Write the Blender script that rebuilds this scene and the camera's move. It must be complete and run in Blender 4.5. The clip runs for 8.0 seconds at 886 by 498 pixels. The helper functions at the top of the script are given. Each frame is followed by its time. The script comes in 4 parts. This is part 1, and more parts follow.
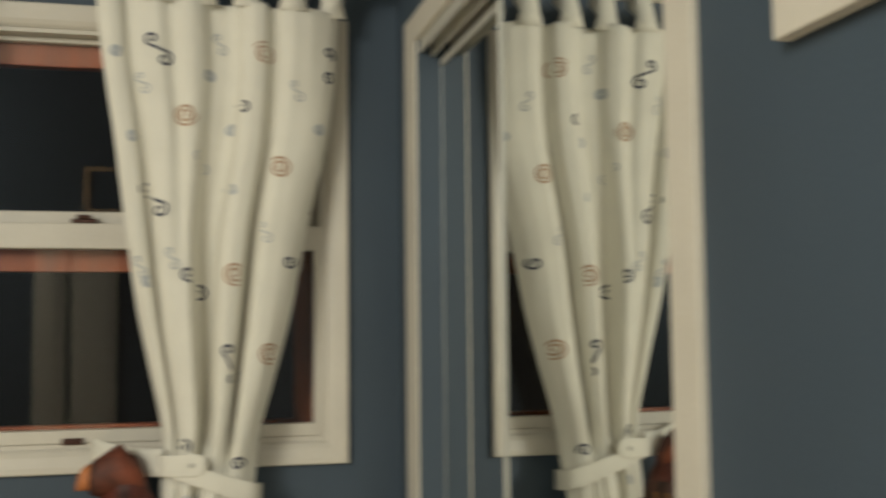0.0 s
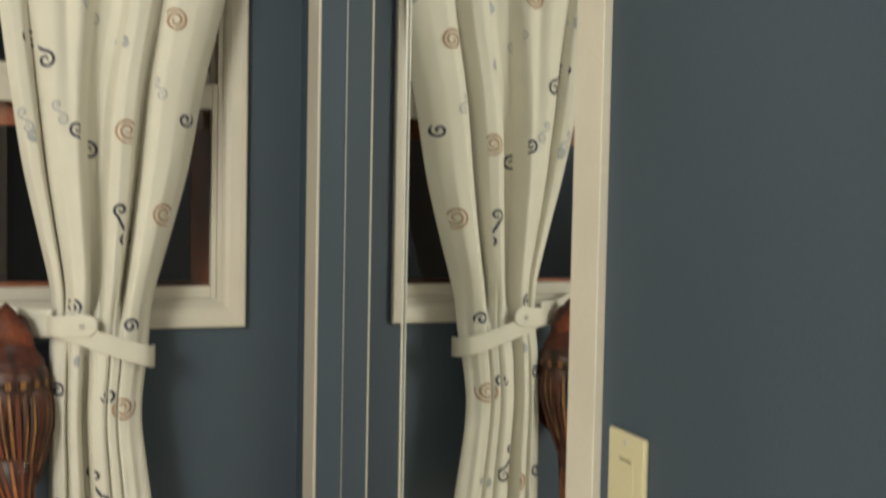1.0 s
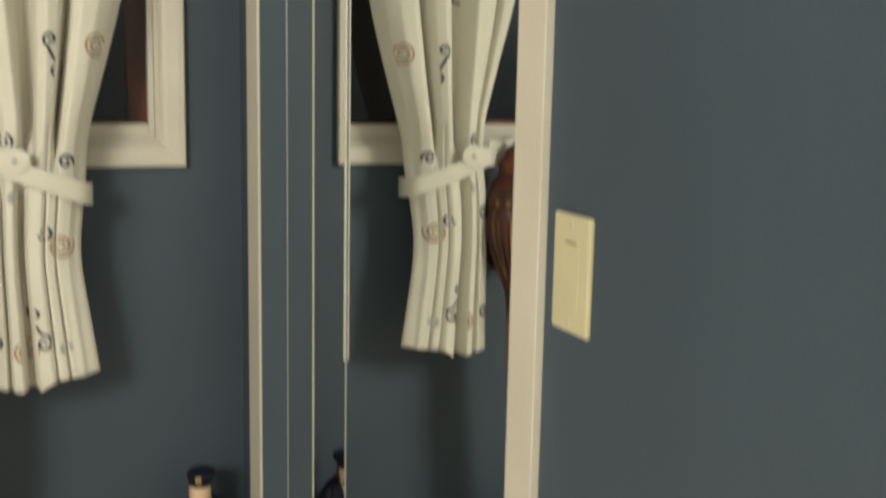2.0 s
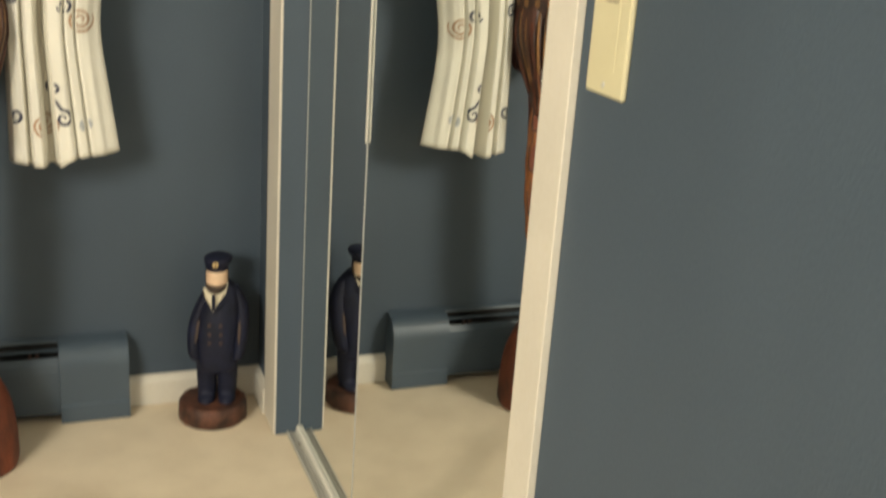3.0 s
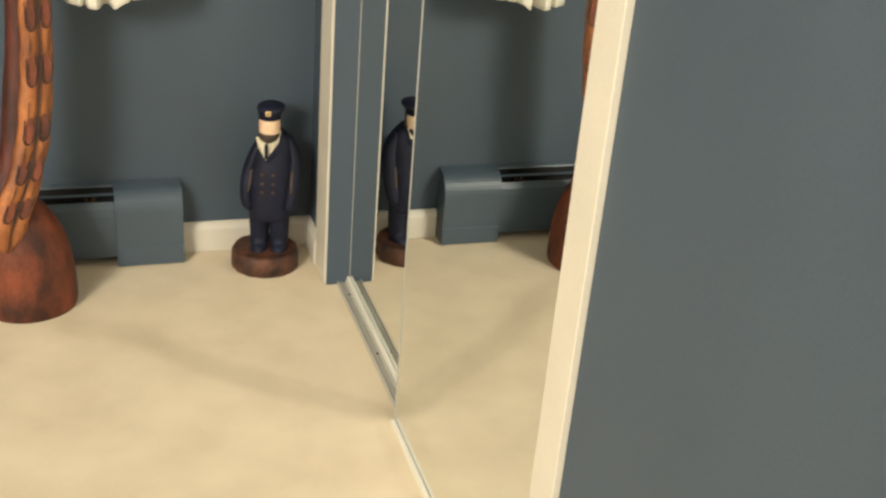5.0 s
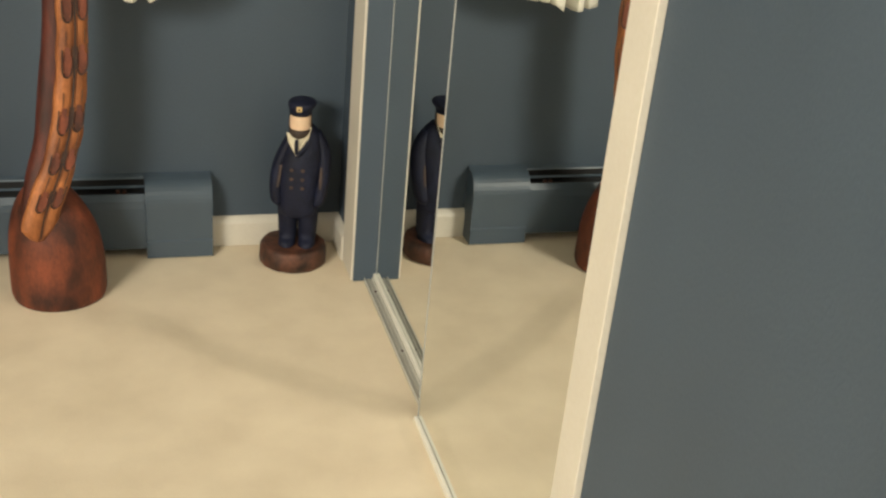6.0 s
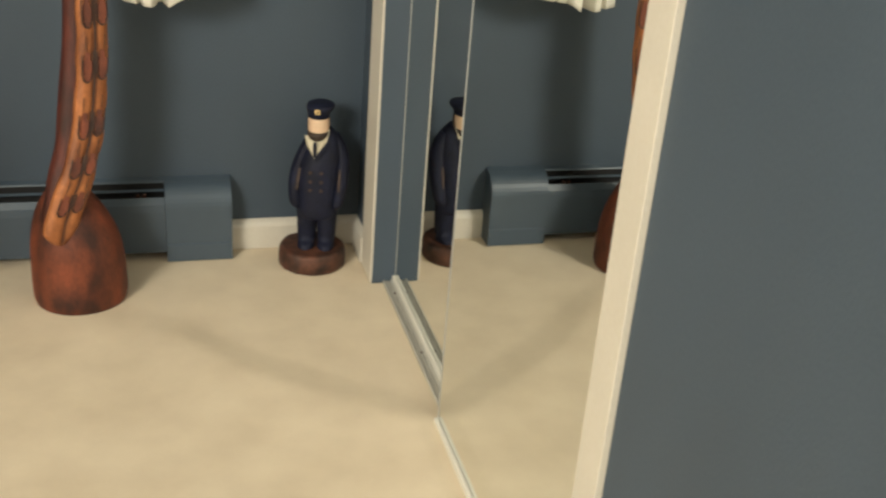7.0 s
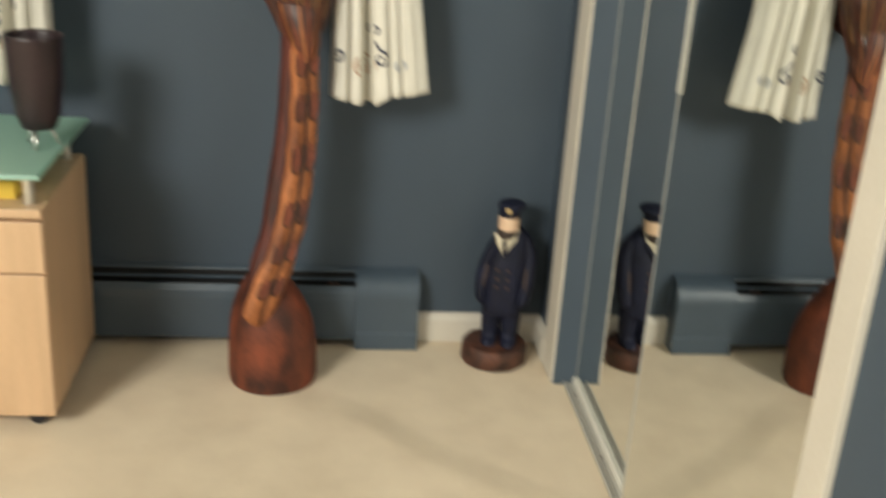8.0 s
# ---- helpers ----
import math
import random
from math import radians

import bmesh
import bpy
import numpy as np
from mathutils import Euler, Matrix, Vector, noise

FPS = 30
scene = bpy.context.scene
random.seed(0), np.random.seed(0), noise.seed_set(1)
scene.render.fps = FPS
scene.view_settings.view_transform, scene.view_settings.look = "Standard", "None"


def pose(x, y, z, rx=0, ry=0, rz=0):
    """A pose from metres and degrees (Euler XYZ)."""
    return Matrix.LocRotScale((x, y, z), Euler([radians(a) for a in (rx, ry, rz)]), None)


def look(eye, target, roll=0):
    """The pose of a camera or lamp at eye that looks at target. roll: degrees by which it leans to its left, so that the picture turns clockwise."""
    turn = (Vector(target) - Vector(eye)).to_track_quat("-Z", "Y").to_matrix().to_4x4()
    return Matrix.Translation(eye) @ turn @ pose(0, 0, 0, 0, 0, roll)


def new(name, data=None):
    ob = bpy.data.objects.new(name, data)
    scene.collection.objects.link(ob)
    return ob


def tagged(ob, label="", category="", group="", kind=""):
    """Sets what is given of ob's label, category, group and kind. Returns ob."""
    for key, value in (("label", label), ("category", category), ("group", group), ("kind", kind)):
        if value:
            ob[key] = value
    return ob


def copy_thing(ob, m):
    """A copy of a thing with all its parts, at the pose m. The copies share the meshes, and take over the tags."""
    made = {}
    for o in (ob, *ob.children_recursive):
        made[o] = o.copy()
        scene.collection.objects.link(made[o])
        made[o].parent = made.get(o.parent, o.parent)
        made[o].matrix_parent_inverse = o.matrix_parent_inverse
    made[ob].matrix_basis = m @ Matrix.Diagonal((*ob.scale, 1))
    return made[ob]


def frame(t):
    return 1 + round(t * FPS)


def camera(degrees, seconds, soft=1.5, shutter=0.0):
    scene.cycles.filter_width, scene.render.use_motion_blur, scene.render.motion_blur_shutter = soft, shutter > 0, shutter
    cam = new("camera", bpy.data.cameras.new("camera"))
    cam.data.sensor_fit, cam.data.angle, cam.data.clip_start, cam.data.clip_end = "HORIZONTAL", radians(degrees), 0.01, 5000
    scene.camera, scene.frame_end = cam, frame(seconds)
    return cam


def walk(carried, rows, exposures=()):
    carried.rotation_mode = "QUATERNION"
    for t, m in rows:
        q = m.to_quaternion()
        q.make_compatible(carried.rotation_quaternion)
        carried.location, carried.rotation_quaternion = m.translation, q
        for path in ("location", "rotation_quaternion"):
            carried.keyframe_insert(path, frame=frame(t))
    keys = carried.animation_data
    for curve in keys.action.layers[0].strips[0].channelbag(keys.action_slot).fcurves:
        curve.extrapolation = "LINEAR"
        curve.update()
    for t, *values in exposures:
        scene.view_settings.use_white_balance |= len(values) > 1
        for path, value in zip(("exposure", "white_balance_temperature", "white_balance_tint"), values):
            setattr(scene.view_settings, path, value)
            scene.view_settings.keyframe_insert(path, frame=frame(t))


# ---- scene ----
cam = camera(44.81, 8.0, soft=2.3, shutter=0.85)
PATH = [
    (0, look((-0.533, -2.547, 1.414), (-0.045, -0.614, 1.563), -0.57)),
    (0.3, look((-0.516, -2.542, 1.417), (0.093, -0.641, 1.554), -0.76)),
    (0.5, look((-0.515, -2.530, 1.427), (0.143, -0.644, 1.512), -0.53)),
    (1, look((-0.519, -2.516, 1.415), (0.141, -0.631, 1.317), 1.10)),
    (1.2, look((-0.515, -2.507, 1.396), (0.161, -0.629, 1.272), 1.20)),
    (1.5, look((-0.506, -2.490, 1.361), (0.174, -0.619, 1.161), 1.40)),
    (2, look((-0.499, -2.491, 1.316), (0.243, -0.661, 0.999), 1.15)),
    (2.2, look((-0.493, -2.485, 1.303), (0.239, -0.666, 0.906), 1.45)),
    (3.3, look((-0.516, -2.492, 1.230), (0.185, -0.741, 0.565), 4.46)),
    (3.5, look((-0.516, -2.495, 1.226), (0.176, -0.747, 0.543), 4.25)),
    (4, look((-0.505, -2.478, 1.237), (0.154, -0.759, 0.457), 3.99)),
    (4.5, look((-0.500, -2.482, 1.222), (0.145, -0.798, 0.356), 4.22)),
    (5, look((-0.510, -2.480, 1.220), (0.091, -0.781, 0.353), 4.83)),
    (5.2, look((-0.508, -2.485, 1.213), (0.082, -0.789, 0.333), 4.99)),
    (6.5, look((-0.511, -2.484, 1.213), (0.027, -0.761, 0.353), 5.55)),
    (7, look((-0.513, -2.487, 1.211), (0.008, -0.761, 0.346), 4.62)),
    (7.5, look((-0.543, -2.480, 1.182), (-0.158, -0.690, 0.377), 3.27)),
    (8, look((-0.559, -2.497, 1.209), (-0.340, -0.641, 0.496), 3.85)),
]
EXPOSURES = [(0.0, -0.74, 6000, 8), (0.5, -0.67, 5990, 8), (1.0, -0.55, 6010, 8), (1.5, -0.52, 6040, 8), (2.0, -0.42, 6100, 8), (3.5, 0.26, 6420, 10), (4.5, 0.42, 6420, 10), (5.2, 0.29, 6360, 10), (6.5, 0.06, 6260, 10), (7.0, 0.05, 6220, 10), (7.5, 0.05, 6070, 10), (8.0, 0.05, 5970, 10)]
walk(cam, PATH, EXPOSURES)

# ---- world and light ----
world = bpy.data.worlds.new("night")
scene.world = world
world.use_nodes = True
world.node_tree.nodes["Background"].inputs[0].default_value = (0.030, 0.025, 0.020, 1)
world.node_tree.nodes["Background"].inputs[1].default_value = 0.3


def lamp(name, place, watts, radius, colour):
    data = bpy.data.lights.new(name, "POINT")
    data.energy, data.shadow_soft_size, data.color = watts, radius, colour
    ob = new(name, data)
    ob.location = place
    return ob


LAMP = (-3.10, -4.50, 2.60)
lamp("ceiling_lamp_light", LAMP, 690, 0.66, (1.0, 0.915, 0.745))


# ---- materials ----
def mat(name, colour, rough=0.6, metal=0.0, vary=0.06, scale=6.0, fine=180.0, bump=0.1, bump_fine=None, second=None, ior=1.5, stretch=(1, 1, 1)):
    """A procedural surface: base colour with two scales of variation and a fine relief."""
    m = bpy.data.materials.new(name)
    m.use_nodes = True
    nt = m.node_tree
    b = nt.nodes["Principled BSDF"]
    b.inputs["Metallic"].default_value = metal
    b.inputs["IOR"].default_value = ior
    tc = nt.nodes.new("ShaderNodeTexCoord")
    mp = nt.nodes.new("ShaderNodeMapping")
    mp.inputs["Scale"].default_value = stretch
    nt.links.new(tc.outputs["Object"], mp.inputs["Vector"])
    n1 = nt.nodes.new("ShaderNodeTexNoise")
    n1.inputs["Scale"].default_value, n1.inputs["Detail"].default_value = scale, 5
    n2 = nt.nodes.new("ShaderNodeTexNoise")
    n2.inputs["Scale"].default_value, n2.inputs["Detail"].default_value = fine, 3
    for n in (n1, n2):
        nt.links.new(mp.outputs[0], n.inputs["Vector"])
    dark = tuple(c * (1 - vary) for c in colour)
    light = tuple(min(1, c * (1 + vary)) for c in (second or colour))
    r1 = nt.nodes.new("ShaderNodeValToRGB")
    r1.color_ramp.elements[0].position, r1.color_ramp.elements[1].position = 0.32, 0.68
    r1.color_ramp.elements[0].color, r1.color_ramp.elements[1].color = (*dark, 1), (*light, 1)
    nt.links.new(n1.outputs["Fac"], r1.inputs[0])
    mx = nt.nodes.new("ShaderNodeMix")
    mx.data_type, mx.blend_type = "RGBA", "OVERLAY"
    mx.inputs[0].default_value = min(0.5, vary * 2)
    nt.links.new(r1.outputs[0], mx.inputs[6])
    nt.links.new(n2.outputs["Fac"], mx.inputs[7])
    nt.links.new(mx.outputs[2], b.inputs["Base Color"])
    mr = nt.nodes.new("ShaderNodeMapRange")
    mr.inputs[3].default_value, mr.inputs[4].default_value = max(0.02, rough - 0.08), min(1, rough + 0.08)
    nt.links.new(n1.outputs["Fac"], mr.inputs[0])
    nt.links.new(mr.outputs[0], b.inputs["Roughness"])
    if bump:
        bp = nt.nodes.new("ShaderNodeBump")
        bp.inputs["Strength"].default_value, bp.inputs["Distance"].default_value = bump, 0.002
        nt.links.new(n2.outputs["Fac"], bp.inputs["Height"])
        nt.links.new(bp.outputs[0], b.inputs["Normal"])
    return m


BLUE = (0.0515, 0.0740, 0.1020)
wall_paint = mat("slate_blue_wall_paint", BLUE, 0.62, vary=0.08, scale=3.4, fine=300, bump=0.2, stretch=(1.2, 1.2, 0.6))
# pale tone for the unseen west wall, chosen to bounce soft fill
bounce_wall = mat("bounce_wall_paint", (0.40, 0.38, 0.33), 0.7, vary=0.05, scale=3, fine=260, bump=0.2)
heater_paint = mat("slate_blue_enamel", (0.064, 0.089, 0.117), 0.42, vary=0.05, scale=9, fine=300, bump=0.05)
white_paint = mat("cream_white_gloss_paint", (0.63, 0.59, 0.51), 0.38, vary=0.04, scale=7, fine=160, bump=0.06)
ceiling_paint = mat("white_ceiling_paint", (0.34, 0.32, 0.28), 0.8, vary=0.03, scale=3, fine=200, bump=0.2)
carpet_mat = mat("beige_pile_carpet", (0.76, 0.645, 0.475), 0.95, vary=0.040, scale=8, fine=420, bump=0.35, second=(0.79, 0.68, 0.51))
cloth = mat("cream_cotton", (0.74, 0.715, 0.63), 0.85, vary=0.03, scale=14, fine=900, bump=0.15)
navy_ink = mat("navy_print", (0.035, 0.04, 0.075), 0.8, vary=0.15, scale=60, fine=700, bump=0.05)
tan_ink = mat("tan_print", (0.42, 0.27, 0.17), 0.8, vary=0.12, scale=60, fine=700, bump=0.05)
grey_ink = mat("pale_grey_blue_print", (0.42, 0.44, 0.46), 0.8, vary=0.12, scale=60, fine=700, bump=0.05)
steel = mat("satin_aluminium", (0.72, 0.71, 0.68), 0.32, metal=1.0, vary=0.05, scale=40, fine=500, bump=0.05, stretch=(1, 0.1, 0.1))
steel_pale = mat("pale_anodised_aluminium", (0.60, 0.59, 0.54), 0.4, metal=0.35, vary=0.04, scale=30, fine=500, bump=0.03)
stile_mat = mat("grey_anodised_edge", (0.40, 0.41, 0.40), 0.45, metal=0.3, vary=0.05, scale=30, fine=500, bump=0.03)
rail_white = mat("white_coated_aluminium", (0.80, 0.78, 0.70), 0.35, vary=0.03, scale=30, fine=500, bump=0.02)
groove_mat = mat("dull_grey_track", (0.52, 0.51, 0.46), 0.55, metal=0.15, vary=0.1, scale=40, fine=300, bump=0.05)
# black that paints in the deep shade of the heater slot
slot_shade_mat = mat("slot_shade_black", (0.012, 0.012, 0.013), 0.6, vary=0.1)
red_wood = mat("oiled_red_brown_carved_wood", (0.060, 0.015, 0.007), 0.66, vary=0.40, scale=9, fine=90, bump=0.30, second=(0.150, 0.036, 0.014), stretch=(2, 2, 0.9))
pale_wood = mat("carved_golden_wood", (0.24, 0.074, 0.021), 0.58, vary=0.22, scale=10, fine=120, bump=0.2, second=(0.42, 0.150, 0.046), stretch=(2, 2, 0.8))
body_wood = mat("dark_lacquered_carved_wood", (0.030, 0.010, 0.006), 0.45, vary=0.35, scale=14, fine=90, bump=0.3, second=(0.070, 0.020, 0.010), stretch=(3, 3, 0.5))
tail_wood = mat("deep_red_oiled_wood", (0.036, 0.008, 0.005), 0.60, vary=0.35, scale=12, fine=90, bump=0.3, second=(0.085, 0.017, 0.009), stretch=(3, 3, 0.6))
gilt_wood = mat("dull_gilded_wood", (0.13, 0.055, 0.016), 0.5, vary=0.35, scale=26, fine=120, bump=0.2, second=(0.26, 0.120, 0.036), stretch=(2, 2, 0.6))
dark_wood = mat("scorched_dark_wood", (0.035, 0.014, 0.008), 0.5, vary=0.25, scale=20, fine=120, bump=0.3, stretch=(3, 3, 0.6))
base_wood = mat("dark_brown_rough_wood", (0.030, 0.013, 0.009), 0.6, vary=0.4, scale=24, fine=110, bump=0.7, second=(0.095, 0.036, 0.020))
sash_brown = mat("brown_stained_wood", (0.165, 0.038, 0.007), 0.62, vary=0.2, scale=8, fine=120, bump=0.15, stretch=(4, 4, 0.6))
maple = mat("pale_maple_veneer", (0.62, 0.42, 0.25), 0.45, vary=0.07, scale=5, fine=90, bump=0.03, stretch=(7, 7, 0.5))
ivory = mat("ivory_plastic", (0.60, 0.55, 0.36), 0.35, vary=0.02, scale=20, fine=200, bump=0.0)
coat_mat = mat("navy_painted_wood", (0.007, 0.009, 0.024), 0.62, vary=0.35, scale=22, fine=150, bump=0.3, ior=1.36)
skin_mat = mat("pale_painted_wood", (0.70, 0.50, 0.34), 0.55, vary=0.06, scale=30, fine=150, bump=0.1)
beard_mat = mat("brown_black_painted_wood", (0.035, 0.022, 0.016), 0.6, vary=0.3, scale=60, fine=200, bump=0.3)
shirt_mat = mat("cream_painted_wood", (0.62, 0.56, 0.42), 0.55, vary=0.08, scale=40, fine=150, bump=0.1)
gilt_mat = mat("worn_gilt_paint", (0.62, 0.44, 0.18), 0.45, vary=0.2, scale=80, fine=200, bump=0.1)
worn_mat = mat("worn_rubbed_brown_paint", (0.042, 0.023, 0.017), 0.55, vary=0.4, scale=60, fine=200, bump=0.2)
smoke_mat = mat("smoky_brown_black_plastic", (0.026, 0.014, 0.017), 0.36, vary=0.2, scale=20, fine=100, bump=0.0)
yellow_mat = mat("yellow_card", (0.75, 0.52, 0.06), 0.6, vary=0.08, scale=20)
rubber = mat("black_rubber", (0.012, 0.012, 0.016), 0.6, vary=0.1)
bronze = mat("dark_bronze_hardware", (0.07, 0.03, 0.02), 0.4, metal=0.5, vary=0.2, scale=40)


def mirror_material():
    m = bpy.data.materials.new("silvered_mirror")
    m.use_nodes = True
    b = m.node_tree.nodes["Principled BSDF"]
    b.inputs["Base Color"].default_value = (0.83, 0.85, 0.83, 1)
    b.inputs["Metallic"].default_value, b.inputs["Roughness"].default_value = 1.0, 0.0
    return m


def glass_material(name, colour, rough, weight=1.0):
    m = bpy.data.materials.new(name)
    m.use_nodes = True
    b = m.node_tree.nodes["Principled BSDF"]
    b.inputs["Base Color"].default_value = (*colour, 1)
    b.inputs["Roughness"].default_value, b.inputs["IOR"].default_value = rough, 1.45
    b.inputs["Transmission Weight"].default_value = weight
    return m


mirror_mat = mirror_material()
pane_mat = glass_material("window_glass", (0.95, 0.97, 0.96), 0.0)
frosted_mat = glass_material("frosted_green_glass", (0.50, 0.78, 0.66), 0.35, 0.45)


# ---- mesh helpers ----
def box(bm, a, b, mi=0, bevel=0.0):
    """A box between two corners, with its edges rounded."""
    c = [(a[i] + b[i]) / 2 for i in range(3)]
    s = [abs(b[i] - a[i]) for i in range(3)]
    m = Matrix.Translation(c) @ Matrix.Diagonal((*s, 1))
    vs = bmesh.ops.create_cube(bm, size=1, matrix=m)["verts"]
    fs = {f for v in vs for f in v.link_faces}
    for f in fs:
        f.material_index = mi
    if bevel:
        es = list({e for v in vs for e in v.link_edges})
        bmesh.ops.bevel(bm, geom=es, offset=bevel, segments=2, profile=0.5, affect="EDGES", material=mi)
    return bm


def loft(bm, rings, mi=0, caps=True):
    """Skin a run of rings of equal length."""
    vs = [[bm.verts.new(p) for p in r] for r in rings]
    n = len(vs[0])
    for a, b in zip(vs, vs[1:]):
        for i in range(n):
            f = bm.faces.new((a[i], a[(i + 1) % n], b[(i + 1) % n], b[i]))
            f.material_index, f.smooth = mi, True
    if caps:
        bm.faces.new(vs[0][::-1]).material_index = mi
        bm.faces.new(vs[-1]).material_index = mi
    return bm


def oval(x, y, z, rx, ry, n=28, power=2.0, turn=0.0):
    """A level ring: an ellipse, squarer as the power grows."""
    out = []
    for i in range(n):
        a = 2 * math.pi * i / n
        c, s = math.cos(a), math.sin(a)
        u = rx * math.copysign(abs(c) ** (2 / power), c)
        v = ry * math.copysign(abs(s) ** (2 / power), s)
        out.append((x + u * math.cos(turn) - v * math.sin(turn), y + u * math.sin(turn) + v * math.cos(turn), z))
    return out


def stack(bm, rows, mi=0, n=28, power=2.0, turn=0.0):
    """Rows of (z, x, y, rx, ry), smoothly filled in between."""
    rows = np.array(rows, float)
    zs = np.linspace(0, len(rows) - 1, (len(rows) - 1) * 4 + 1)
    cols = []
    for k in range(5):
        v = rows[:, k]
        g = np.gradient(v)
        out = []
        for s in zs:
            i = min(int(s), len(v) - 2)
            t = s - i
            h = (2 * t**3 - 3 * t**2 + 1) * v[i] + (t**3 - 2 * t**2 + t) * g[i] + (-2 * t**3 + 3 * t**2) * v[i + 1] + (t**3 - t**2) * g[i + 1]
            out.append(h)
        cols.append(out)
    rings = [oval(x, y, z, max(rx, 1e-4), max(ry, 1e-4), n, power, turn) for z, x, y, rx, ry in zip(*cols)]
    return loft(bm, rings, mi)


def ribbon(bm, pts, width, normal, mi=0, closed=False):
    """A thin flat line with a little body along the points."""
    pts = [Vector(p) for p in pts]
    lo, hi = [], []
    for i, p in enumerate(pts):
        a = pts[max(i - 1, 0)]
        b = pts[min(i + 1, len(pts) - 1)]
        d = (b - a).normalized()
        side = d.cross(Vector(normal)).normalized()
        k = 0.55 + 0.45 * math.sin(math.pi * min(1, max(0, (i + 1) / (len(pts) + 1))))
        lo.append(bm.verts.new(p - side * width * k / 2))
        hi.append(bm.verts.new(p + side * width * k / 2))
    for i in range(len(pts) - 1):
        f = bm.faces.new((lo[i], lo[i + 1], hi[i + 1], hi[i]))
        f.material_index = mi
    return bm


def part(name, bm, material, parent=None, label="", smooth=False):
    """Link a bmesh as one mesh object, under its thing if it has one."""
    me = bpy.data.meshes.new(name)
    bmesh.ops.recalc_face_normals(bm, faces=bm.faces)
    bm.to_mesh(me)
    bm.free()
    for m in material if isinstance(material, (list, tuple)) else [material]:
        me.materials.append(m)
    if smooth:
        me.shade_smooth()
    ob = new(name, me)
    if parent:
        ob.parent = parent
    if label:
        tagged(ob, label)
    return ob


def solid(name, a, b, material, parent=None, label="", bevel=0.0):
    return part(name, box(bmesh.new(), a, b, 0, bevel), material, parent, label)


def empty(name):
    ob = new(name)
    ob.empty_display_size = 0.05
    return ob


# ---- plan ----
WEST, SOUTH, TOP = -4.3, -5.2, 3.29      # far corners of the room
WIN_L, WIN_R, WIN_B, WIN_T = -1.50, -0.181, 1.157, 2.106   # window opening inside its casing
CASE = 0.054
OPEN_FAR, OPEN_NEAR, OPEN_TOP = -0.233, -1.478, 2.062      # closet opening
FRONT_X, REAR_X = 0.0075, 0.051                            # mirror faces
TH = 0.12


def structure(ob, label, category):
    return tagged(ob, label, category, kind="structure")


# ---- floor and ceiling ----
def carpet():
    bm = bmesh.new()
    xs = np.concatenate([np.linspace(WEST - TH, -1.2, 60)[:-1], np.linspace(-1.2, -0.09, 85)[:-1], np.linspace(-0.09, 0.16, 40)])
    ys = np.concatenate([np.linspace(SOUTH - TH, -1.6, 70)[:-1], np.linspace(-1.6, 0.14, 140)])
    grid = []
    for x in xs:
        row = []
        for y in ys:
            # low hump whose slopes imitate the band of light thrown by the mirrors
            yl = float(np.interp(x, [-0.8, -0.464, -0.341, -0.187, 0.0], [-0.20, -0.40, -0.545, -0.665, -0.805]))
            d = (y - yl) * 0.75
            light_hump = 0.0085 * float(np.interp(d, [-0.30, -0.16, -0.045, -0.03, 0.045, 0.06], [0, 0.35, 0.97, 1.0, 0.03, 0])) * float(np.interp(x, [-0.75, -0.45, 0.0, 0.03], [0, 1, 1, 0]))
            dip = 0.0060 * float(np.interp(x, [-0.062, -0.036, -0.012, 0.004], [0, 0.16, 0.85, 1])) * float(np.interp(y, [-0.84, -0.80], [1, 0]))
            z = light_hump - dip + 0.0005 * noise.noise((x * 3.1, y * 3.1, 0.3)) + 0.0004 * noise.noise((x * 11, y * 11, 1.7)) - 0.0015
            row.append(bm.verts.new((x, y, z)))
        grid.append(row)
    for i in range(len(xs) - 1):
        for j in range(len(ys) - 1):
            bm.faces.new((grid[i][j], grid[i + 1][j], grid[i + 1][j + 1], grid[i][j + 1])).smooth = True
    return part("floor", bm, carpet_mat)


structure(carpet(), "beige wall-to-wall pile carpet, mirror-light band shaped as a low hump", "floor")
structure(solid("ceiling", (WEST - TH, SOUTH - TH, TOP), (0.9, TH, TOP + 0.1), ceiling_paint), "plain off-white painted ceiling", "ceiling")


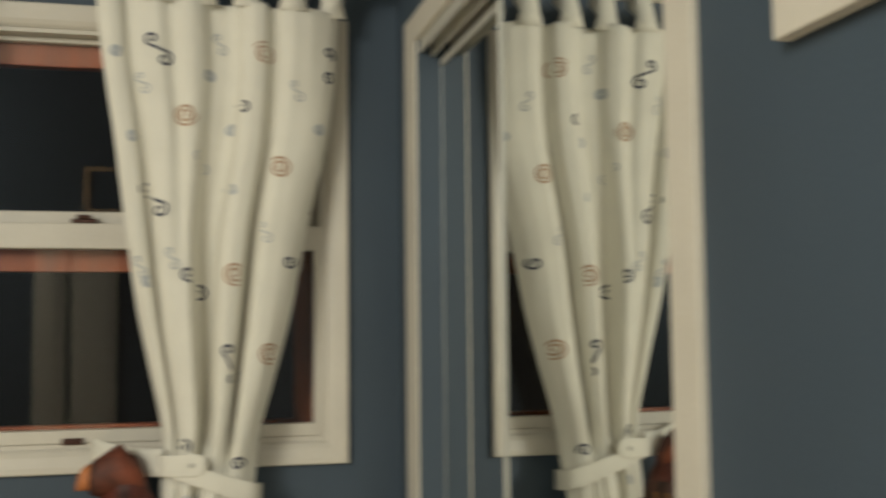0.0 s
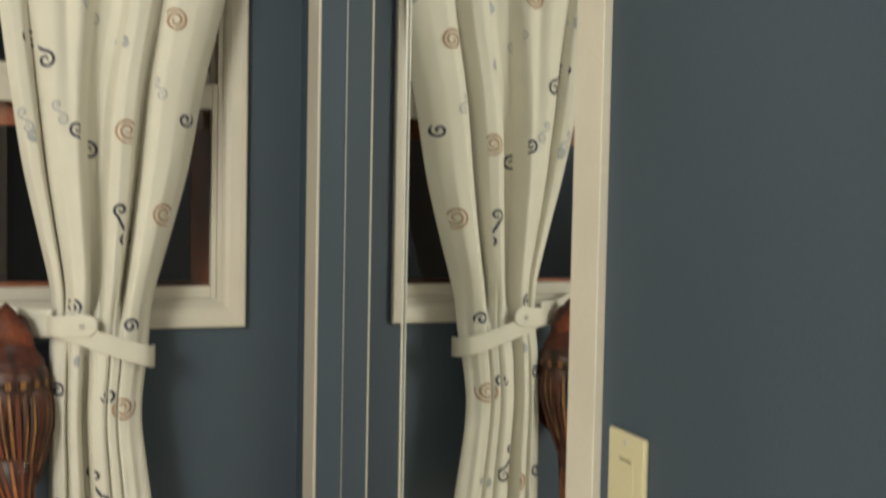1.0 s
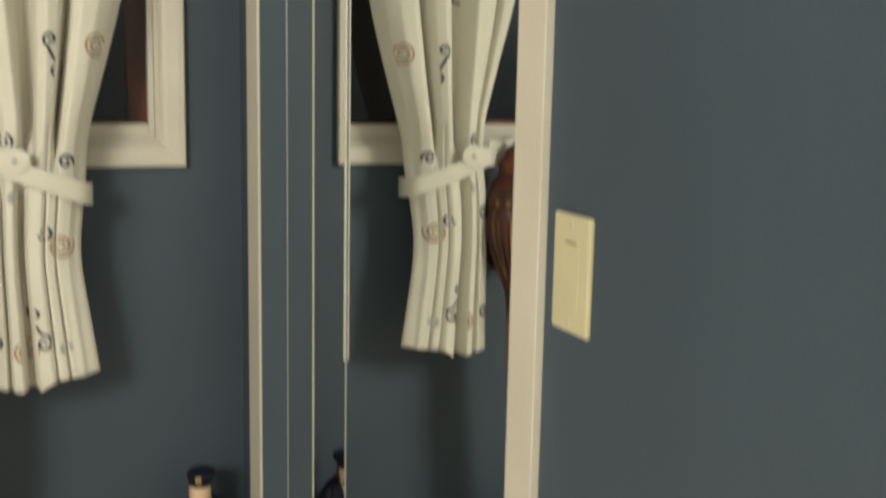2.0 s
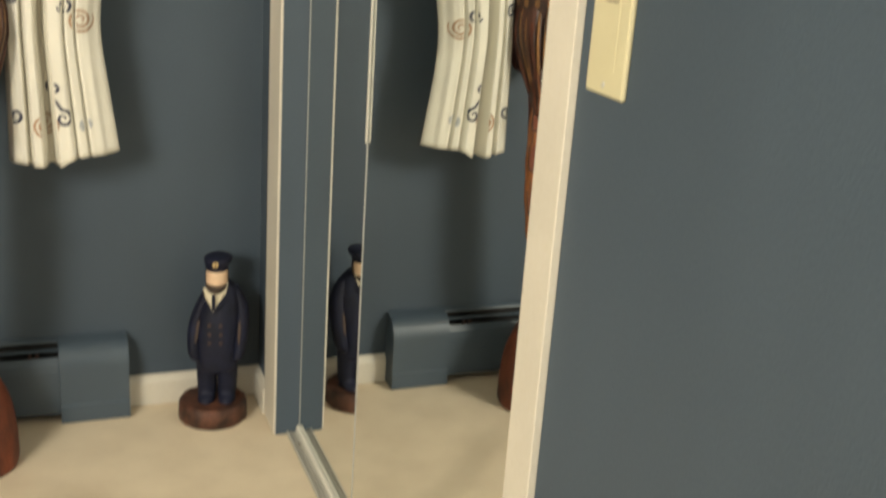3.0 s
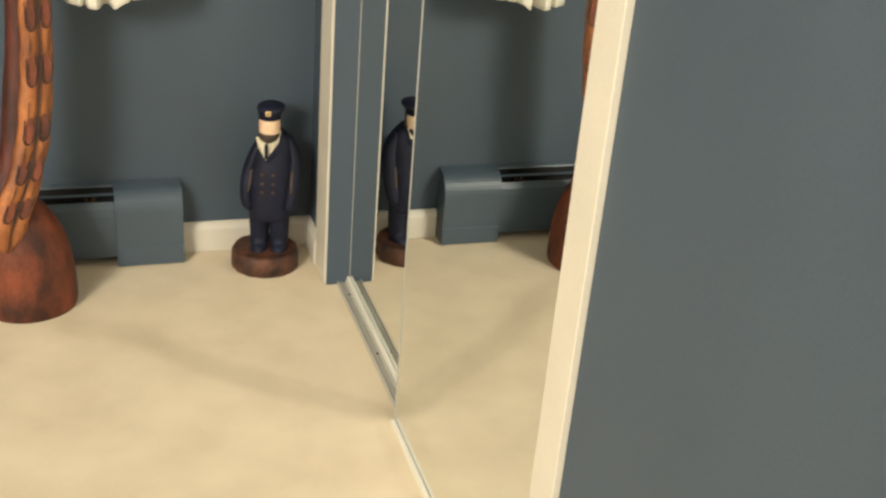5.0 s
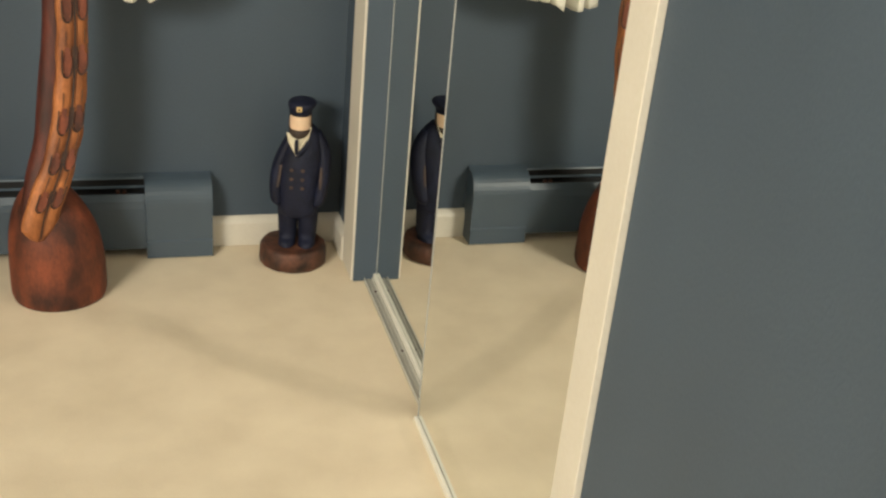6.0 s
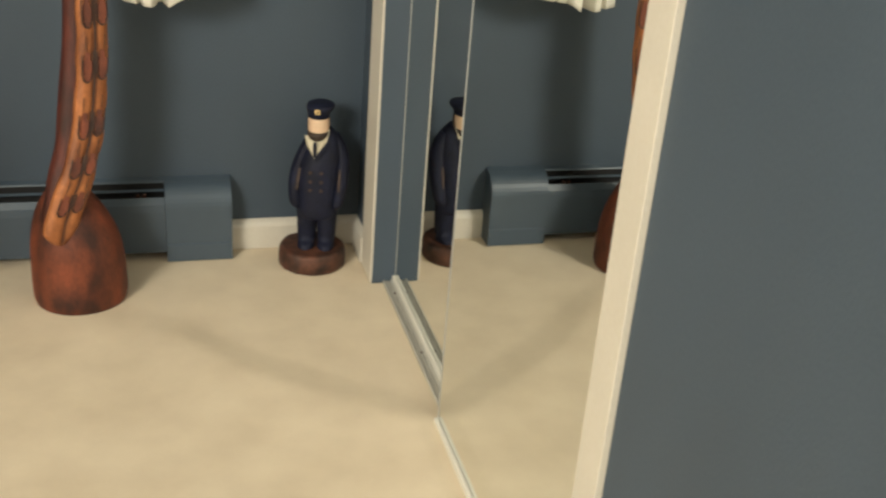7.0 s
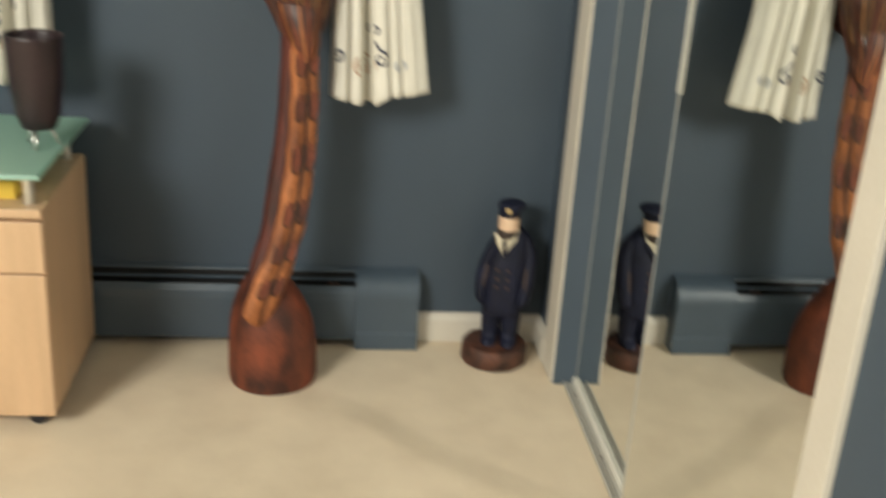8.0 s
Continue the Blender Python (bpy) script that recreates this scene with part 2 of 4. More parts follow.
# ---- walls ----
def walls():
    bm = bmesh.new()
    wl, wr, wb, wt = WIN_L, WIN_R, WIN_B, WIN_T
    box(bm, (WEST, 0, -0.02), (wl, TH, TOP))
    box(bm, (wl, 0, -0.02), (wr, TH, wb))
    box(bm, (wl, 0, wt), (wr, TH, TOP))
    box(bm, (wr, 0, -0.02), (0.9, TH, TOP))
    structure(part("wall_north", bm, wall_paint), "slate blue painted wall with a window opening", "wall")
    bm = bmesh.new()
    box(bm, (0, OPEN_FAR, -0.02), (TH, 0, TOP))
    box(bm, (0, OPEN_NEAR, OPEN_TOP + 0.012), (TH, OPEN_FAR, TOP))
    box(bm, (0, SOUTH, -0.02), (TH, OPEN_NEAR, TOP))
    structure(part("wall_east", bm, wall_paint), "slate blue painted wall around a mirrored closet opening", "wall")
    bm = bmesh.new()
    box(bm, (0.72, OPEN_NEAR - 0.25, -0.02), (0.8, 0, TOP))
    box(bm, (TH, OPEN_NEAR - 0.25, -0.02), (0.72, OPEN_NEAR - 0.2, TOP))
    structure(part("wall_closet", bm, wall_paint), "plain blue wall closing the closet", "wall")
    # the west wall stays out of view; its pale colour softens the shadows
    structure(solid("wall_west", (WEST - TH, SOUTH, -0.02), (WEST, TH, TOP), bounce_wall), "plain unseen wall, kept pale to bounce soft fill light", "wall")
    structure(solid("wall_south", (WEST - TH, SOUTH - TH, -0.02), (TH, SOUTH, TOP), wall_paint), "plain slate blue painted wall", "wall")


walls()


# ---- trim ----
def profile_run(name, pts, start, end, axis, material, label, category="trim"):
    """A moulding: a cross-section drawn out along x or y."""
    bm = bmesh.new()
    ends = []
    for s in (start, end):
        ends.append([bm.verts.new((s, p[0], p[1]) if axis == "x" else (p[0], s, p[1])) for p in pts])
    n = len(pts)
    for i in range(n):
        bm.faces.new((ends[0][i], ends[0][(i + 1) % n], ends[1][(i + 1) % n], ends[1][i]))
    bm.faces.new(ends[0][::-1])
    bm.faces.new(ends[1])
    return structure(part(name, bm, material), label, category)


BASE_H = 0.0775
base_prof = [(-0.0005, 0.0), (-0.0145, 0.0), (-0.0145, BASE_H - 0.018), (-0.0115, BASE_H - 0.010), (-0.006, BASE_H - 0.003), (-0.0005, BASE_H)]
profile_run("baseboard", base_prof, -0.322, -0.0005, "x", white_paint, "cream-white painted baseboard along the blue wall", "baseboard")
profile_run("baseboard", base_prof, OPEN_FAR + 0.1105, -0.0150, "y", white_paint, "short cream-white baseboard beside the closet casing", "baseboard")
profile_run("baseboard", base_prof, SOUTH, -1.544, "y", white_paint, "cream-white painted baseboard along the blue wall", "baseboard")


def closet_casing():
    t = 0.0105
    for name, y0, y1 in (("far", OPEN_FAR + 0.110, OPEN_FAR), ("near", OPEN_NEAR, OPEN_NEAR - 0.062)):
        bm = bmesh.new()
        box(bm, (-t, y1, 0), (0.0, y0, OPEN_TOP), 0, 0.0014)
        structure(part("trim_" + name, bm, white_paint), "cream-white painted closet door casing, edges slightly chipped", "trim")
    bm = bmesh.new()
    box(bm, (-t, OPEN_NEAR - 0.062, OPEN_TOP + 0.0005), (0.0, OPEN_FAR + 0.110, OPEN_TOP + 0.064), 0, 0.003)
    structure(part("trim_head", bm, white_paint), "cream-white painted head casing over the closet", "trim")


closet_casing()

structure(solid("trim_jamb", (-0.0055, OPEN_FAR - 0.003, 0.0), (TH, OPEN_FAR - 0.0003, OPEN_TOP - 0.0005), wall_paint), "blue painted closet jamb board", "trim")

# head lining and sliding-door tracks
structure(solid("trim_head_lining", (0.0, OPEN_NEAR, OPEN_TOP), (TH, OPEN_FAR, OPEN_TOP + 0.011), white_paint), "white head lining over the sliding doors", "trim")


def top_track():
    ob = empty("top_track")
    solid("fascia", (0.000, OPEN_NEAR, 2.032), (0.004, OPEN_FAR - 0.0035, OPEN_TOP - 0.0005), steel_pale, ob)
    solid("middle_rail", (0.028, OPEN_NEAR, 2.024), (0.031, OPEN_FAR - 0.0035, OPEN_TOP - 0.0005), steel_pale, ob)
    solid("back_rail", (0.070, OPEN_NEAR, 2.020), (0.073, OPEN_FAR - 0.0035, OPEN_TOP - 0.0005), steel_pale, ob)
    tagged(ob, "white metal top track of the sliding mirror doors", "door track", kind="structure")


def floor_track():
    ob = empty("floor_track")
    y0, y1 = OPEN_NEAR, OPEN_FAR - 0.0035
    solid("plate", (0.021, y0, 0.0), (0.078, y1, 0.0030), groove_mat, ob)
    for x, w, h in ((0.0215, 0.0035, 0.0075), (0.0300, 0.0025, 0.0060), (0.0405, 0.0060, 0.0085)):
        solid("rail", (x, y0, 0.003), (x + w, y1, h), steel_pale, ob)
    for y in (-0.30, -0.57, -0.90, -1.25):
        bm = bmesh.new()
        bmesh.ops.create_cone(bm, cap_ends=True, segments=12, radius1=0.0032, radius2=0.0026, depth=0.002, matrix=pose(0.0365, y, 0.0040))
        part("screw", bm, bronze, ob, "small dark screw head")
    tagged(ob, "dull aluminium floor track with raised rails on the carpet", "door track", kind="structure")


top_track()
floor_track()


# ---- sliding mirror doors ----
def mirror_door(x, far, near, bottom, top, grip):
    ob = empty("mirror_door")
    solid("mirror_panel", (x, near + 0.004, bottom + 0.006), (x + 0.006, far - 0.004, top - 0.01), mirror_mat, ob, "silvered mirror glass")
    solid("backing_board", (x + 0.0065, near + 0.004, bottom + 0.004), (x + 0.012, far - 0.004, top - 0.006), groove_mat, ob)
    solid("edge_stile", (x - 0.0010, far - 0.0038, bottom), (x + 0.014, far, top), stile_mat, ob, "thin pale aluminium edge", 0.0008)
    solid("edge_stile", (x - 0.0012, near, bottom), (x + 0.014, near + 0.0038, top), steel_pale, ob, "thin pale aluminium edge", 0.0008)
    solid("bottom_rail", (x - 0.0075, near + 0.004, bottom), (x - 0.0005, far - 0.001, max(bottom, 0.0) + 0.0108), rail_white, ob, "pale aluminium bottom rail", 0.0008)
    solid("top_rail", (x - 0.0035, near + 0.004, top - 0.016), (x - 0.0005, far - 0.004, top), steel_pale, ob, "pale aluminium top rail", 0.0008)
    if grip:
        bm = bmesh.new()
        box(bm, (x - 0.0042, far - 0.0058, 0.846), (x - 0.0011, far - 0.0002, 1.98), 0, 0.001)
        part("grip_strip", bm, steel_pale, ob, "raised pale grip strip along the edge")
    return ob


rear = mirror_door(REAR_X, OPEN_FAR - 0.0035, -0.92, 0.0085, 2.02, False)
tagged(rear, "frameless sliding mirror door against the closet jamb", "mirror door", "sliding mirror doors")
front = mirror_door(FRONT_X, -0.819, OPEN_NEAR + 0.001, -0.0035, 2.028, True)
tagged(front, "sliding mirror door standing in front of another", "mirror door", "sliding mirror doors")


# ---- window ----
def window():
    ob = empty("window_1")
    l, r, b, t = WIN_L, WIN_R, WIN_B, WIN_T
    c = CASE
    f = -0.020
    # casing with mitred corners, slightly dished
    def casing(name, quad):
        bm = bmesh.new()
        inner, outer = quad
        rows = []
        for s, y in ((0.0, -0.0005), (0.0, -0.005), (0.12, -0.011), (0.30, -0.016), (0.72, f), (0.94, f), (1.0, f + 0.003), (1.0, -0.0005)):
            rows.append([bm.verts.new((i[0] + (o[0] - i[0]) * s, y, i[1] + (o[1] - i[1]) * s)) for i, o in zip(inner, outer)])
        for p, q in zip(rows, rows[1:]):
            bm.faces.new((p[0], p[1], q[1], q[0]))
        for k in (0, 1):
            bm.faces.new([row[k] for row in rows])
        bm.faces.new((rows[0][0], rows[0][1], rows[-1][1], rows[-1][0]))
        part(name, bm, white_paint, ob)
    casing("casing", (((r, b), (r, t)), ((r + c, b - c), (r + c, t + c))))
    casing("casing", (((l, b), (l, t)), ((l - c, b - c), (l - c, t + c))))
    casing("casing", (((l, b), (r, b)), ((l - c, b - c), (r + c, b - c))))
    casing("casing", (((l, t), (r, t)), ((l - c, t + c), (r + c, t + c))))
    # reveal lining
    bm = bmesh.new()
    for a, d in (((r - 0.011, 0.0, b), (r, TH, t)), ((l, 0.0, b), (l + 0.011, TH, t)), ((l + 0.011, 0.0, b), (r - 0.011, TH, b + 0.010)), ((l + 0.011, 0.0, t - 0.010), (r - 0.011, TH, t))):
        box(bm, a, d)
    part("lining", bm, white_paint, ob)
    l2, r2, b2, t2 = l + 0.0115, r - 0.0115, b + 0.0105, t - 0.0105

    def sash(name, y0, y1, zb, zt, bottom_rail, top_rail):
        s = part(name, bmesh.new(), white_paint, ob)
        st = 0.013
        for a, d in (((l2, y0, zb), (l2 + st, y1, zt)), ((r2 - st, y0, zb), (r2, y1, zt))):
            solid("stile", a, d, white_paint, s, "", 0.002)
        solid("rail", (l2 + st, y0, zb), (r2 - st, y1, zb + bottom_rail), white_paint, s, "", 0.003)
        solid("rail", (l2 + st, y0, zt - top_rail), (r2 - st, y1, zt), white_paint, s, "", 0.003)
        p = solid("pane", (l2 + st, (y0 + y1) / 2 - 0.002, zb + bottom_rail), (r2 - st, (y0 + y1) / 2 + 0.002, zt - top_rail), pane_mat, s, "dark night-time glass")
        p.visible_shadow = False
        return s
    lower = sash("lower_sash", 0.002, 0.036, b2, 1.662, 0.030, 0.058)
    upper = sash("upper_sash", 0.037, 0.062, 1.652, t2, 0.040, 0.012)
    # brown outer frame behind the glass
    bm = bmesh.new()
    y0, y1 = 0.066, 0.10
    for a, d in (((r2 - 0.052, y0, b2), (r2, y1, t2)), ((l2, y0, b2), (l2 + 0.052, y1, t2)), ((l2 + 0.052, y0, b2), (r2 - 0.052, y1, b2 + 0.036)),
                 ((l2 + 0.052, y0, t2 - 0.062), (r2 - 0.052, y1, t2)), ((l2 + 0.052, y0, 1.555), (r2 - 0.052, y1, 1.655))):
        box(bm, a, d, 0, 0.002)
    part("outer_frame", bm, sash_brown, ob, "brown stained wooden outer frame")
    # lock on the meeting rail, lifts on the bottom rail
    bm = bmesh.new()
    box(bm, (-0.757, 0.012, 1.6622), (-0.700, 0.034, 1.674), 0, 0.003)
    box(bm, (-0.745, 0.002, 1.672), (-0.712, 0.020, 1.682), 0, 0.004)
    part("sash_lock", bm, bronze, ob, "dark bronze sash lock")
    for x in (-0.745, -1.15):
        bm = bmesh.new()
        box(bm, (x - 0.023, -0.004, 1.170), (x + 0.023, 0.006, 1.180), 0, 0.003)
        box(bm, (x - 0.023, -0.009, 1.166), (x + 0.023, -0.003, 1.176), 0, 0.002)
        part("sash_lift", bm, bronze, ob, "small dark sash lift")
    tagged(ob, "white double-hung window with brown outer frame, black night outside", "window", kind="structure")


window()


# ---- curtains ----
EDGE_Z = np.array([0.60, 0.68, 0.81, 0.93, 1.02, 1.07, 1.13, 1.19, 1.275, 1.46, 1.65, 1.84, 2.03, 2.16])
EDGE_L = np.array([-0.556, -0.555, -0.553, -0.554, -0.553, -0.555, -0.551, -0.547, -0.566, -0.606, -0.633, -0.657, -0.687, -0.70])
EDGE_R = np.array([-0.326, -0.337, -0.355, -0.371, -0.362, -0.352, -0.350, -0.344, -0.318, -0.269, -0.237, -0.190, -0.165, -0.16])
FOLD_TOP = np.array([0, 0.11, 0.53, 0.72, 1])     # where the valleys stand at the top,
FOLD_LOW = np.array([0, 0.13, 0.43, 0.69, 1])     # and above the tie
HIGH_S = np.array([0, 0.05, 0.105, 0.13, 0.16, 0.22, 0.32, 0.345, 0.375, 0.43, 0.475, 0.505, 0.56, 0.63, 0.655, 0.69, 0.72, 0.77, 0.86, 0.94, 1.0])
HIGH_D = np.array([0, 0.016, 0.010, -0.024, 0.004, 0.018, 0.020, 0.008, -0.034, -0.044, -0.036, 0.006, 0.020, 0.014, -0.020, -0.034, 0.004, 0.020, 0.024, 0.018, 0.004])
LOW_S = np.array([0, 0.04, 0.15, 0.175, 0.195, 0.22, 0.29, 0.32, 0.345, 0.40, 0.425, 0.45, 0.56, 0.59, 0.605, 0.63, 0.70, 0.725, 0.745, 0.85, 1.0])
LOW_D = np.array([0, 0.014, 0.014, -0.006, -0.006, 0.014, 0.014, 0.0, -0.028, -0.030, -0.010, 0.014, 0.016, 0.012, -0.004, 0.012, 0.012, -0.004, 0.010, 0.014, 0.010])


def eased(values):
    """The edge as a smooth curve over fine steps of height."""
    z = np.arange(0.50, 2.40, 0.005)
    v = np.interp(z, EDGE_Z, values)
    k = np.exp(-0.5 * (np.arange(-24, 25) / 7.0) ** 2)
    return z, np.convolve(np.pad(v, 24, mode="edge"), k / k.sum(), mode="valid")


FINE_Z, FINE_L = eased(EDGE_L)
FINE_R = eased(EDGE_R)[1]


def curtain_edges(z):
    return float(np.interp(z, FINE_Z, FINE_L)), float(np.interp(z, FINE_Z, FINE_R))


def curtain_y(s, z):
    """How far the cloth stands out at a fraction s across, at height z."""
    d = 0.0
    low = min(1.0, max(0.0, (1.24 - z) / 0.20))
    low = low * low * (3 - 2 * low)
    tip = min(1.0, max(0.0, (z - 1.45) / 0.60))
    tip = tip * tip * (3 - 2 * tip)
    for k, w in ((-0.008, 0.25), (0.0, 0.5), (0.008, 0.25)):
        u = s + k
        u += tip * (float(np.interp(u, FOLD_TOP, FOLD_LOW)) - u)
        high = float(np.interp(u, HIGH_S, HIGH_D)) - tip * 0.024 * math.exp(-((s - 0.29) / 0.035) ** 2)
        d += w * ((1 - low) * high + low * float(np.interp(s + k, LOW_S, LOW_D)))
    tie = math.exp(-((z - 1.11) / 0.05) ** 2)
    amp = 1.32 - 0.70 * tie - 0.58 * tip
    drift = 0.004 * noise.noise((s * 6, z * 2.2, 0.4)) + 0.003 * noise.noise((s * 14, z * 4, 5.1))
    high = min(1.0, max(0.0, (z - 0.85) / 0.35))
    rise = min(1.0, max(0.0, (z - 1.22) / 0.40))
    edge = (0.128 - 0.036 * high + 0.060 * rise) * (1 - s) + (0.128 - 0.040 * high) * s
    bow = max(0.0, 0.162 - edge) * math.sin(math.pi * min(1.0, max(0.0, s))) ** 0.7
    return -edge - bow - d * amp - drift


def curtain_point(x, z):
    a, b = curtain_edges(z)
    return curtain_y((x - a) / (b - a), z)


def hem_z(s):
    return 0.650 + 0.026 * float(np.interp(s, [0, 0.1, 0.25, 0.45, 0.55, 0.62, 0.8, 1.0], [0.4, 0.25, 0.0, 0.0, 0.55, 0.75, 0.85, 1.05]))


TOP_Z = 2.150


def curl(cx, cz, r, turns, start, sign, steps=26):
    """A spiral that winds out from its middle."""
    out = []
    for i in range(steps):
        t = i / (steps - 1)
        a = start + sign * turns * 2 * math.pi * t
        k = r * (0.16 + 0.84 * t)
        out.append((cx + k * math.cos(a), cz + k * math.sin(a)))
    return out


NAVY_S = [(-0.567, 2.030), (-0.575, 1.701), (-0.488, 1.518), (-0.409, 1.344), (-0.456, 0.785)]
NAVY_C = [(-0.385, 1.908), (-0.186, 2.050), (-0.186, 1.992), (-0.280, 1.568), (-0.508, 1.172), (-0.392, 1.128), (-0.537, 0.995), (-0.437, 0.985), (-0.540, 0.758)]
TAN = [(-0.508, 1.887), (-0.338, 2.031), (-0.303, 1.776), (-0.401, 1.539), (-0.324, 1.366), (-0.407, 0.955), (-0.484, 0.738)]
GREY_DOT = [(-0.655, 2.022), (-0.457, 1.978), (-0.618, 1.836), (-0.409, 1.861), (-0.411, 1.725), (-0.213, 1.870), (-0.583, 1.524), (-0.403, 0.740), (-0.492, 1.056)]
GREY_S = [(-0.434, 2.054), (-0.600, 1.955), (-0.265, 1.952), (-0.473, 1.785), (-0.534, 1.572), (-0.337, 1.632), (-0.600, 1.554)]


def build_curtain():
    ob = empty("curtain")
    bm = bmesh.new()
    ns, nz = 230, 110
    grid = []
    for i in range(ns + 1):
        s = i / ns
        col = []
        for j in range(nz + 1):
            v = j / nz
            z = hem_z(s) + (TOP_Z - hem_z(s)) * v
            a, b = curtain_edges(z)
            zz = z - (0.006 * math.sin(math.pi * ((s * 5) % 1.0)) if v == 1 else 0)
            col.append(bm.verts.new((a + (b - a) * s, curtain_y(s, z), zz)))
        grid.append(col)
    for i in range(ns):
        for j in range(nz):
            bm.faces.new((grid[i][j], grid[i + 1][j], grid[i + 1][j + 1], grid[i][j + 1])).smooth = True
    body = part("drape", bm, cloth, ob)
    sm = body.modifiers.new("thickness", "SOLIDIFY")
    sm.thickness, sm.offset = 0.0016, 1.0

    def on_cloth(x, z):
        a, b = curtain_edges(z)
        return (x, curtain_point(min(max(x, a), b), z) - 0.0034, z)

    def print_line(name, pts, width, ink):
        """An inked stroke that lies on the folds."""
        fine = []
        for p, q in zip(pts, pts[1:]):
            n = max(1, int(math.hypot(q[0] - p[0], q[1] - p[1]) / 0.0025))
            fine += [(p[0] + (q[0] - p[0]) * k / n, p[1] + (q[1] - p[1]) * k / n) for k in range(n)]
        fine.append(pts[-1])
        bm = bmesh.new()
        last = None
        for i, (x, z) in enumerate(fine):
            a, b = curtain_edges(z)
            if not (a + 0.004 < x < b - 0.004 and z > 0.685):
                last = None
                continue
            p, q = fine[max(i - 1, 0)], fine[min(i + 1, len(fine) - 1)]
            dx, dz = q[0] - p[0], q[1] - p[1]
            n = math.hypot(dx, dz) or 1
            w = width / 2 * min(1.0, 0.45 + 3.0 * min(i, len(fine) - 1 - i) / len(fine))
            here = (bm.verts.new(on_cloth(x - dz / n * w, z + dx / n * w)), bm.verts.new(on_cloth(x, z)), bm.verts.new(on_cloth(x + dz / n * w, z - dx / n * w)))
            if last:
                for k in (0, 1):
                    bm.faces.new((last[k], last[k + 1], here[k + 1], here[k]))
            last = here
        if bm.faces:
            part(name, bm, ink, body)
        else:
            bm.free()
    rng = random.Random(4)
    def double_curl(x, z, r, gap, lean):
        """Two curls joined by a slanting stroke."""
        up = curl(x - lean, z + gap, r, 1.2, 4.3 - 2.4 * math.pi, 1)
        dn = curl(x + lean, z - gap, r * 1.25, 1.3, 1.7 - 2.6 * math.pi, 1)
        return up + dn[::-1]

    for (x, z), gap, lean in zip(NAVY_S, (0.022, 0.024, 0.021, 0.030, 0.030), (0.014, 0.014, 0.012, 0.005, 0.008)):
        print_line("printed_swirl", double_curl(x, z, 0.0148, gap, lean), 0.0058, navy_ink)
    for k, (x, z) in enumerate(NAVY_C):
        t = curl(x, z, 0.0155 + 0.002 * rng.random(), 1.35, rng.random() * 6, -1 if k % 3 else 1)
        print_line("printed_swirl", t, 0.0058, navy_ink)
    for x, z in TAN:
        print_line("printed_spiral", curl(x, z, 0.0265, 2.25, rng.random() * 6, 1, 60), 0.0050, tan_ink)
    for x, z in GREY_DOT:
        print_line("printed_dot", curl(x, z, 0.013, 1.8, rng.random() * 6, 1, 30), 0.0075, grey_ink)
    for x, z in GREY_S:
        print_line("printed_swirl", double_curl(x, z, 0.0100, 0.0145, 0.005), 0.0036, grey_ink)

    # hanging loops over the rod
    for s in (0.03, 0.235, 0.42, 0.60, 0.79, 0.965):
        a, b = curtain_edges(TOP_Z)
        x = a + (b - a) * s
        bm = bmesh.new()
        w, path = 0.024, []
        y = curtain_y(s, TOP_Z)
        for z, yy in ((2.135, y - 0.004), (2.17, y - 0.003), (2.21, -0.152), (2.236, -0.142), (2.247, -0.128), (2.236, -0.112), (2.21, -0.104), (2.17, y + 0.004), (2.14, y + 0.004)):
            k = 1.0 if z > 2.16 else 1.35
            path.append((bm.verts.new((x - w * k, yy, z)), bm.verts.new((x + w * k, yy, z))))
        for p, q in zip(path, path[1:]):
            bm.faces.new((p[0], p[1], q[1], q[0])).smooth = True
        lp = part("hanging_loop", bm, cloth, ob)
        md = lp.modifiers.new("thickness", "SOLIDIFY")
        md.thickness = 0.0016
    # tie band, and its rounded tab with a button
    def strap(name, s0, s1, centre, half, out, n, parent):
        bm = bmesh.new()
        path = []
        for i in range(n + 1):
            t = i / n
            s = s0 + (s1 - s0) * t
            x = -0.563 + 0.224 * s
            y = -0.150 - 0.042 * math.sin(math.pi * min(1.0, max(0.0, s))) ** 0.6 + 0.045 * (abs(2 * s - 1) ** 14) - out
            zc, h = centre(t), half(t)
            wave = 0.0012 * math.sin(9 * s)
            path.append([bm.verts.new((x, y + wave + 0.0010 * abs(k) ** 3, zc + h * k)) for k in (-1, -0.9, -0.3, 0.3, 0.9, 1)])
        for p, q in zip(path, path[1:]):
            for k in range(5):
                bm.faces.new((p[k], p[k + 1], q[k + 1], q[k])).smooth = True
        made = part(name, bm, cloth, parent)
        md = made.modifiers.new("thickness", "SOLIDIFY")
        md.thickness, md.offset = 0.0024, 1.0
        return made
    band = strap("tie_band", 0.10, 1.0, lambda t: 1.128 - 0.072 * t ** 1.1, lambda t: 0.0195 + 0.004 * t, 0.0, 36, ob)
    tab = strap("tie_tab", 0.0, 0.46, lambda t: 1.130 + 0.004 * t, lambda t: (0.021 + 0.004 * t) * max(0.05, 1 - max(0.0, (t - 0.72) / 0.28) ** 2) ** 0.5, 0.0045, 26, ob)
    bm = bmesh.new()
    path = []
    for i in range(15):
        t = i / 14
        x, y, zc = -0.548 - 0.150 * t, -0.150 + 0.122 * t, 1.136 + 0.016 * t - 0.008 * math.sin(math.pi * t)
        path.append([bm.verts.new((x, y + 0.004 * (1 - k * k), zc + 0.030 * k)) for k in (-1, -0.6, 0, 0.6, 1)])
    for p, q in zip(path, path[1:]):
        for k in range(4):
            bm.faces.new((p[k], p[k + 1], q[k + 1], q[k])).smooth = True
